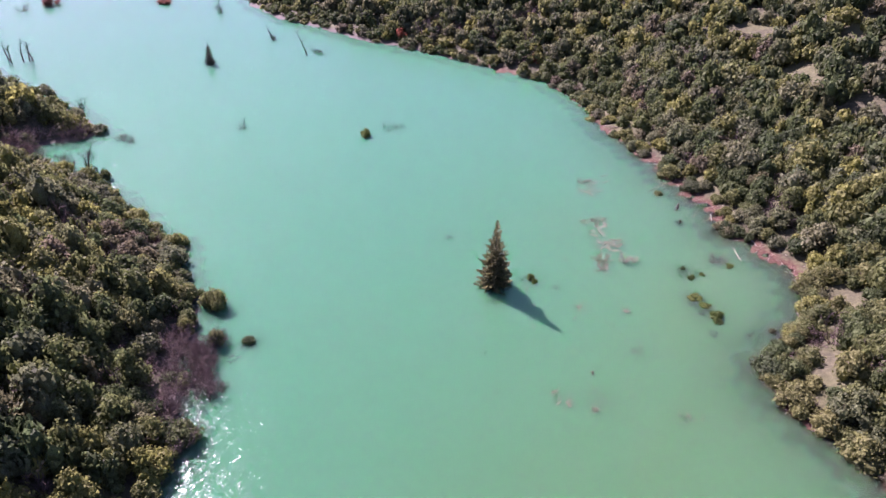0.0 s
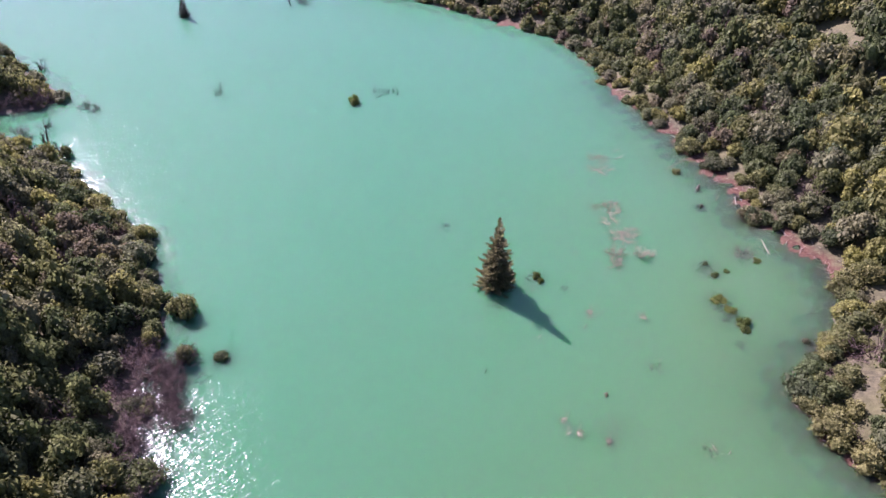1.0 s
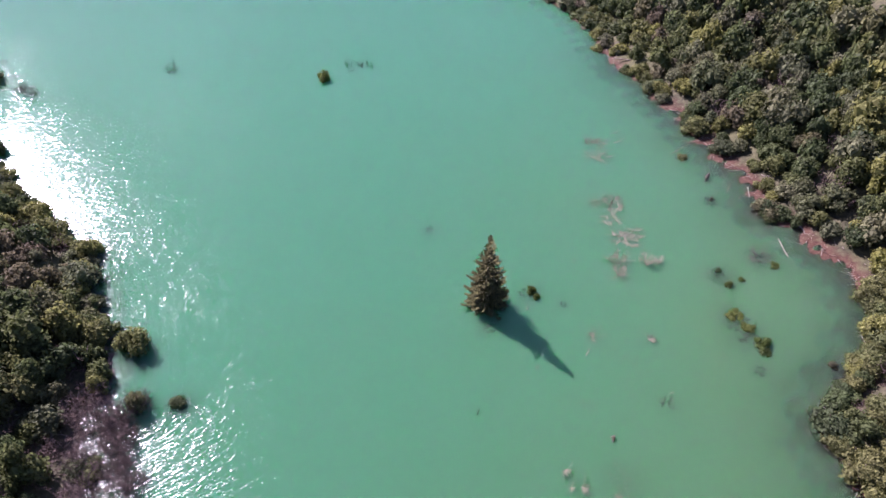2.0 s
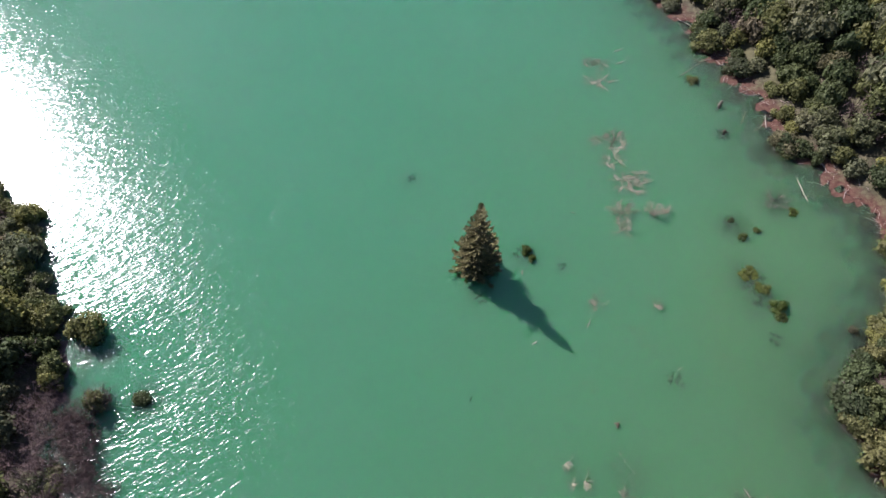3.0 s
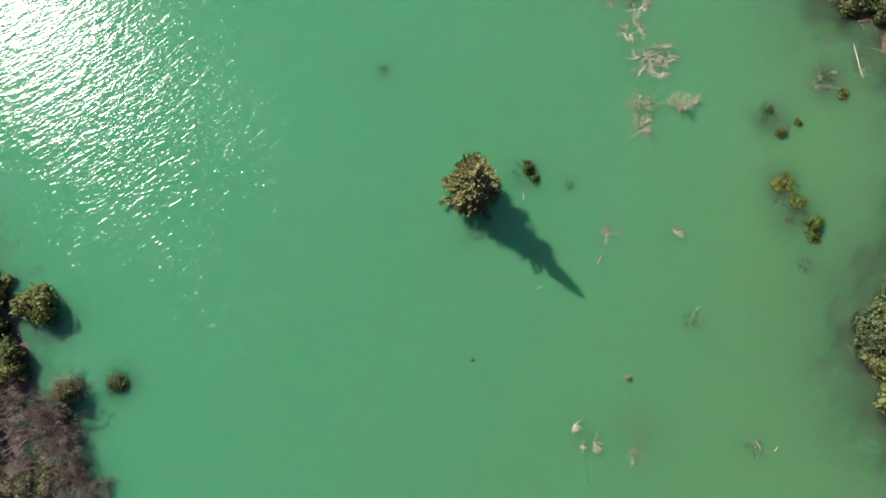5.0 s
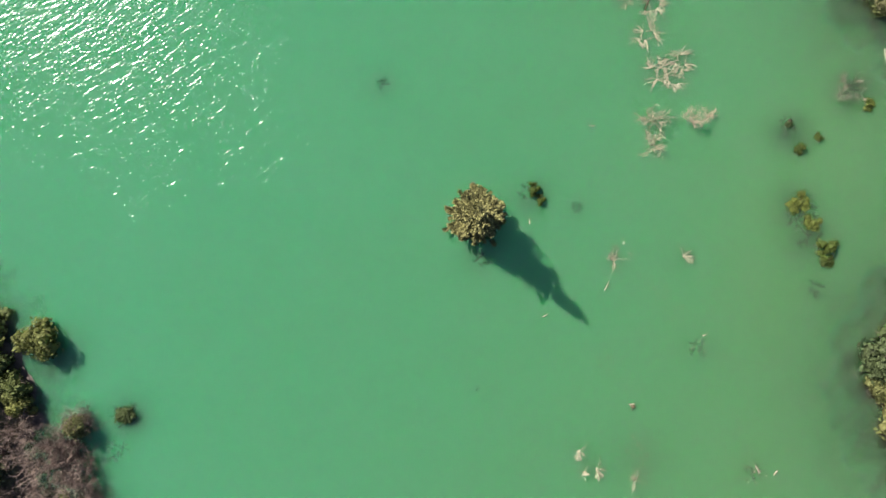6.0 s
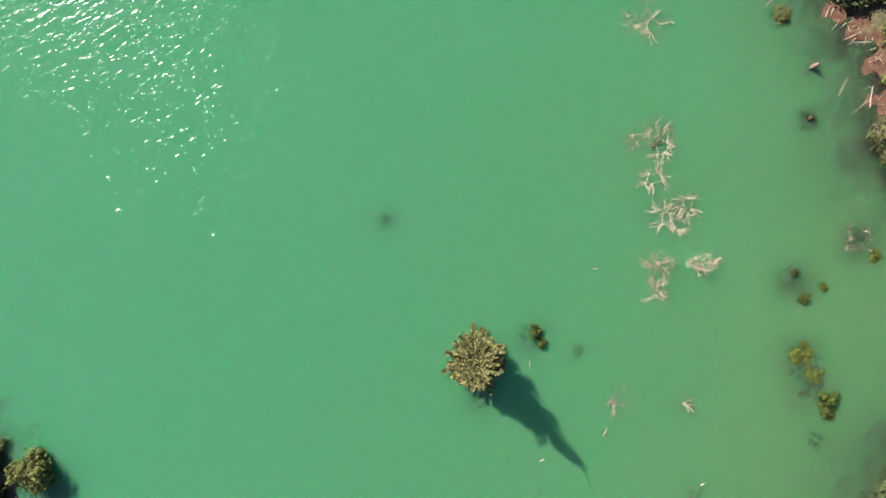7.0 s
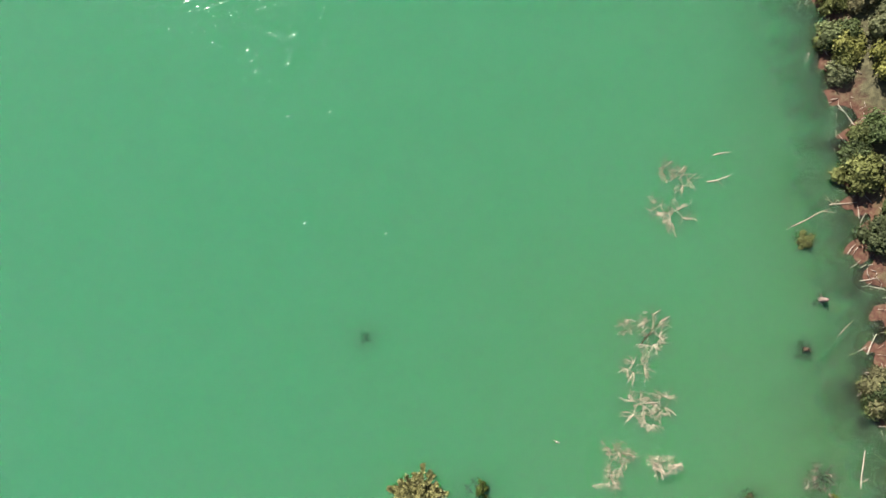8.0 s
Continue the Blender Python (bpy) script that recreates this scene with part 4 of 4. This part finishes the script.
L_LOG = "bleached barkless log stranded on red shoreline mud"
L_STICK = "thin bleached branch lying at the water's edge"
for k, (x, y, length, thick, turn, tilt, stubs) in enumerate((
        (35.6, 71.9, 2.7, 0.065, 100, 2, 1), (29.2, 88.5, 3.4, 0.05, 38, 3, 1), (31.4, 90.0, 1.9, 0.05, 20, 4, 3), (32.3, 90.6, 1.3, 0.045, 65, 5, 2),
        (30.6, 89.9, 1.4, 0.04, 155, 4, 1), (32.6, 89.6, 1.1, 0.04, 100, 3, 1), (33.0, 81.3, 1.6, 0.055, 55, 6, 1), (34.9, 80.6, 1.6, 0.055, 80, 4, 2),
        (34.2, 79.8, 1.4, 0.05, 20, 3, 2), (31.0, 96.0, 2.6, 0.07, 128, 4, 2), (34.2, 44.2, 1.9, 0.07, 118, 4, 1), (38.8, 60.4, 1.6, 0.06, 100, 3, 2),
        (37.2, 72.9, 1.9, 0.045, 140, 2, 1), (39.4, 71.3, 1.2, 0.05, 60, 3, 2), (38.5, 74.9, 1.5, 0.06, 110, 6, 1), (37.0, 75.1, 1.3, 0.05, 5, 2, 0),
        (40.9, 68.2, 1.6, 0.05, 160, 2, 1), (34.4, 84.6, 1.6, 0.05, 175, 3, 1), (34.0, 85.0, 1.2, 0.045, 20, 2, 1),
        (32.4, 86.9, 0.9, 0.05, 75, 4, 1), (26.2, 108.9, 2.2, 0.08, 150, 3, 1), (29.6, 98.9, 1.5, 0.06, 130, 4, 1), (33.0, 52.6, 1.3, 0.06, 115, 5, 1))):
    z = max(ground_at(x, y), -0.03) + thick * 0.6
    driftwood(x, y, z, length, thick, turn, tilt, L_LOG if thick >= 0.06 else L_STICK, stubs=stubs, seed=k)

L_LONE = "small bleached snag poking out of the lake"
for k, (x, y, length, turn, tilt) in enumerate(((14.2, 58.6, 0.8, 60, 18), (9.7, 57.1, 0.45, 30, 25), (9.4, 63.7, 0.5, 100, 20), (15.0, 50.4, 0.5, 10, 30), (4.5, 52.6, 0.5, 80, 50),
                                                (22.2, 91.9, 1.2, 40, 10), (22.3, 89.8, 1.7, 5, 6), (19.4, 78.2, 2.0, 65, 8), (20.4, 79.6, 0.9, 30, 12), (20.4, 73.8, 1.0, 15, 8),
                                                (-10.9, 105.9, 1.3, 20, 8), (-68.8, 176.1, 4.0, 150, 5), (14.6, 70.0, 0.5, 170, 5), (20.6, 54.6, 0.4, 30, 12), (24.3, 44.6, 0.5, 50, 10), (23.2, 45.0, 0.7, 110, 15))):
    bed = ground_at(x, y)
    ob = thing("snag", pose(x, y, bed), L_LONE, "dead branch", "snags in the lake")
    rng = np.random.default_rng(600 + k)
    root = tubes([([(0, 0, -0.15), (0.03, 0.02, -bed * 0.5), (0, 0, -bed + 0.02)], (0.05, 0.045, 0.04))], 5)
    part("trunk", mesh_of("trunk", *root, M_SOAKED, True), ob)
    a = radians(turn)
    way = (math.cos(a), math.sin(a), math.tan(radians(tilt)))
    line = limb(rng, (-0.3 * length * math.cos(a), -0.3 * length * math.sin(a), -bed - 0.03), way, length, 5, 0.12)
    paths = [(line, np.linspace(0.055, 0.022, 6)), (limb(rng, line[2], (way[0] + 0.5, way[1] - 0.6, 0.5), length * 0.35, 3, 0.15), np.linspace(0.035, 0.015, 4))]
    part("branch", mesh_of("branch", *tubes(paths, 5), M_SOAKED if k in (4, 7, 10) else M_DRIFT, True), ob)


def stump(x, y, tall, thick, label, mat):
    """A broken trunk with splintered top and root flare."""
    bed = ground_at(x, y)
    rng = np.random.default_rng(int(x * 3 + y * 5))
    paths = [([(0, 0, -0.2), (0.02, 0, -bed * 0.6), (0.05, 0.03, -bed + tall * 0.6), (0.12, 0.05, -bed + tall)], (thick * 1.5, thick * 1.1, thick, thick * 0.5))]
    for k in range(2):
        a = 2.3 * k + rng.uniform(0, 2.5)
        paths.append((limb(rng, (0.04, 0.02, -bed + 0.02), (math.cos(a), math.sin(a), rng.uniform(0.2, 0.9)), rng.uniform(0.2, 0.5), 4, 0.2), np.linspace(thick * 0.45, thick * 0.12, 5)))
    ob = new("stump", mesh_of("stump", *tubes(paths, 7), mat, True))
    ob.matrix_basis = pose(x, y, bed)
    tagged(ob, label, "stump", "stumps in the shallows")


TANGLE = [twig_meshes(490 + k, M_TWIG, M_DRIFT, mains=9, length=1.0, spread=1.2, fine=2, thick=0.04, up=0.6) for k in range(2)]
stump(31.0, 83.0, 0.75, 0.16, "weathered broken stump standing in shallow water", M_TWIG)
stump(30.5, 79.4, 0.35, 0.14, "dark waterlogged stump in shallow water", M_SOAKED)
stump(28.3, 68.8, 0.35, 0.10, "dark waterlogged stump in shallow water", M_SOAKED)
stump(15.05, 50.2, 0.3, 0.11, "dark waterlogged stump in shallow water", M_SOAKED)
for x, y, r, h in ((33.0, 71.0, 1.3, 0.75), (32.3, 70.4, 0.7, 0.8), (33.8, 70.2, 0.8, 0.5)):
    drowned_twigs(x, y, r, h, 70 * x % 360, TANGLE[int(x) % 2], "tangle of dead branches stranded in the shallows", -0.15)


def litter():
    """Broken sticks and bits strewn over the mud of the right-hand shore."""
    rng = np.random.default_rng(88)
    paths = []
    while len(paths) < 420:
        y = rng.uniform(40, 112)
        x = float(shore_right(y)) + rng.normal(0.2, 0.9)
        z = ground_at(x, y)
        if z < -0.12:
            continue
        a, ln = rng.uniform(0, 6.28), rng.uniform(0.15, 0.9)
        p = limb(rng, (x, y, max(z, 0.0) + 0.03), (math.cos(a), math.sin(a), 0.05), ln, 2, 0.15)
        paths.append((p, np.array((1.0, 0.8, 0.4)) * rng.uniform(0.012, 0.035)))
    ob = new("driftwood_litter", mesh_of("driftwood_litter", *tubes(paths, 4), M_DRIFT, True))
    tagged(ob, "pale broken sticks strewn over the red shore mud", "driftwood", kind="stuff")


litter()


# ---------------------------------------------------------------- dead trees and dark cypresses on the far shore
def dead_tree(x, y, tall, lean, label):
    bed = ground_at(x, y)
    rng = np.random.default_rng(int(abs(x) * 11 + y))
    ob = thing("dead_tree", pose(x, y, bed), label, "dead tree", "dead trees in the far water")
    pts = limb(rng, (0, 0, -0.2), (lean[0], lean[1], 1), tall - bed, 7, 0.05)
    part("trunk", mesh_of("trunk", *tubes([(pts, np.linspace(0.17, 0.05, 8))], 6), M_SOAKED, True), ob)
    br = []
    for _ in range(9):
        i = rng.integers(3, 8)
        a = rng.uniform(0, 6.28)
        br.append((limb(rng, pts[i], (math.cos(a), math.sin(a), 0.7), tall * rng.uniform(0.12, 0.3), 3, 0.15), np.linspace(0.06, 0.02, 4)))
    part("crown", mesh_of("crown", *tubes(br, 4), M_SOAKED), ob)


L_DEAD = "bare dark trunk of a drowned tree in the lake"
for x, y, tall, lean in ((-31.0, 143.2, 5.2, (-0.22, 0.0)), (-40.3, 152.8, 3.4, (-0.3, 0.0)), (-89.7, 135.0, 3.8, (-0.1, 0)), (-88.0, 136.1, 4.4, (0.05, 0)), (-86.8, 136.2, 4.0, (0.1, 0)), (-86.0, 136.6, 3.6, (-0.15, 0)), (-91, 136.5, 3.6, (-0.2, 0)),
                         (-58.6, 172.8, 4.5, (0.05, 0)), (-52.0, 87.8, 3.6, (-0.1, 0)), (-53.4, 90.0, 3.4, (0.1, 0))):
    dead_tree(x, y, tall, lean, L_DEAD)
for x, y, tall, r in ((-38.6, 172.5, 8.0, 0.9), (-22.0, 159.0, 6.5, 0.8), (-20.5, 158.6, 6.0, 0.7), (4.5, 142.2, 6.0, 0.9)):
    conifer("cypress", x, y, tall, r, (0.1, 0), M_NEEDLE_FAR, "narrow dark evergreen tree on the far shore", int(tall * 10), 0.34, 0.7)
for x, y, r, h, t in ((-8.0, 152.0, 3.2, 6.0, 10), (14.5, 138.5, 2.4, 4.5, 100), (-4.0, 151.0, 2.4, 4.8, 200)):
    ob = thing("bare_tree", pose(x, y, ground_at(x, y), 0, 0, t), "leafless mauve-grey tree on the far shore", "tree")
    for nm, me in zip(("trunk", "crown"), BARE[t % 4]):
        part(nm, me, ob).scale = (r, r, h)
for x, y, r, h in ((-12.5, 152.2, 1.5, 2.6), (15.8, 136.5, 1.4, 2.0)):
    shrub(x, y, r, h, 30, RUSSET_CROWN, STEMS[0], "russet-leaved shrub on the far lake shore")

BRUSH = [head_meshes(480 + k, M_SOAKED, 5, 7, 0.6, 0.25, 0.05, 0.5, 3) for k in range(3)]
for k, (x, y, r) in enumerate(((0.2, 74.6, 0.5), (12.8, 64.4, 0.5), (28.7, 56.9, 0.7), (28.1, 61.9, 0.9), (28.3, 68.6, 0.8), (30.5, 79.3, 0.8), (20.2, 53.7, 0.9), (9.4, 65.8, 0.8), (5.8, 61.3, 0.6),
                               (22.9, 44.9, 0.8), (29.0, 62.4, 0.9), (28.8, 60.4, 1.0), (33.0, 70.8, 1.1), (29.3, 86.8, 1.0), (-19.9, 53.3, 1.0), (31.0, 82.9, 0.7), (-21.0, 51.0, 1.0))):
    drowned_head(x, y, r, 0.25, 71 * k % 360, BRUSH[k % 3], "brown drowned brush dimly seen under the silty water", -0.17, "sunken_brush")
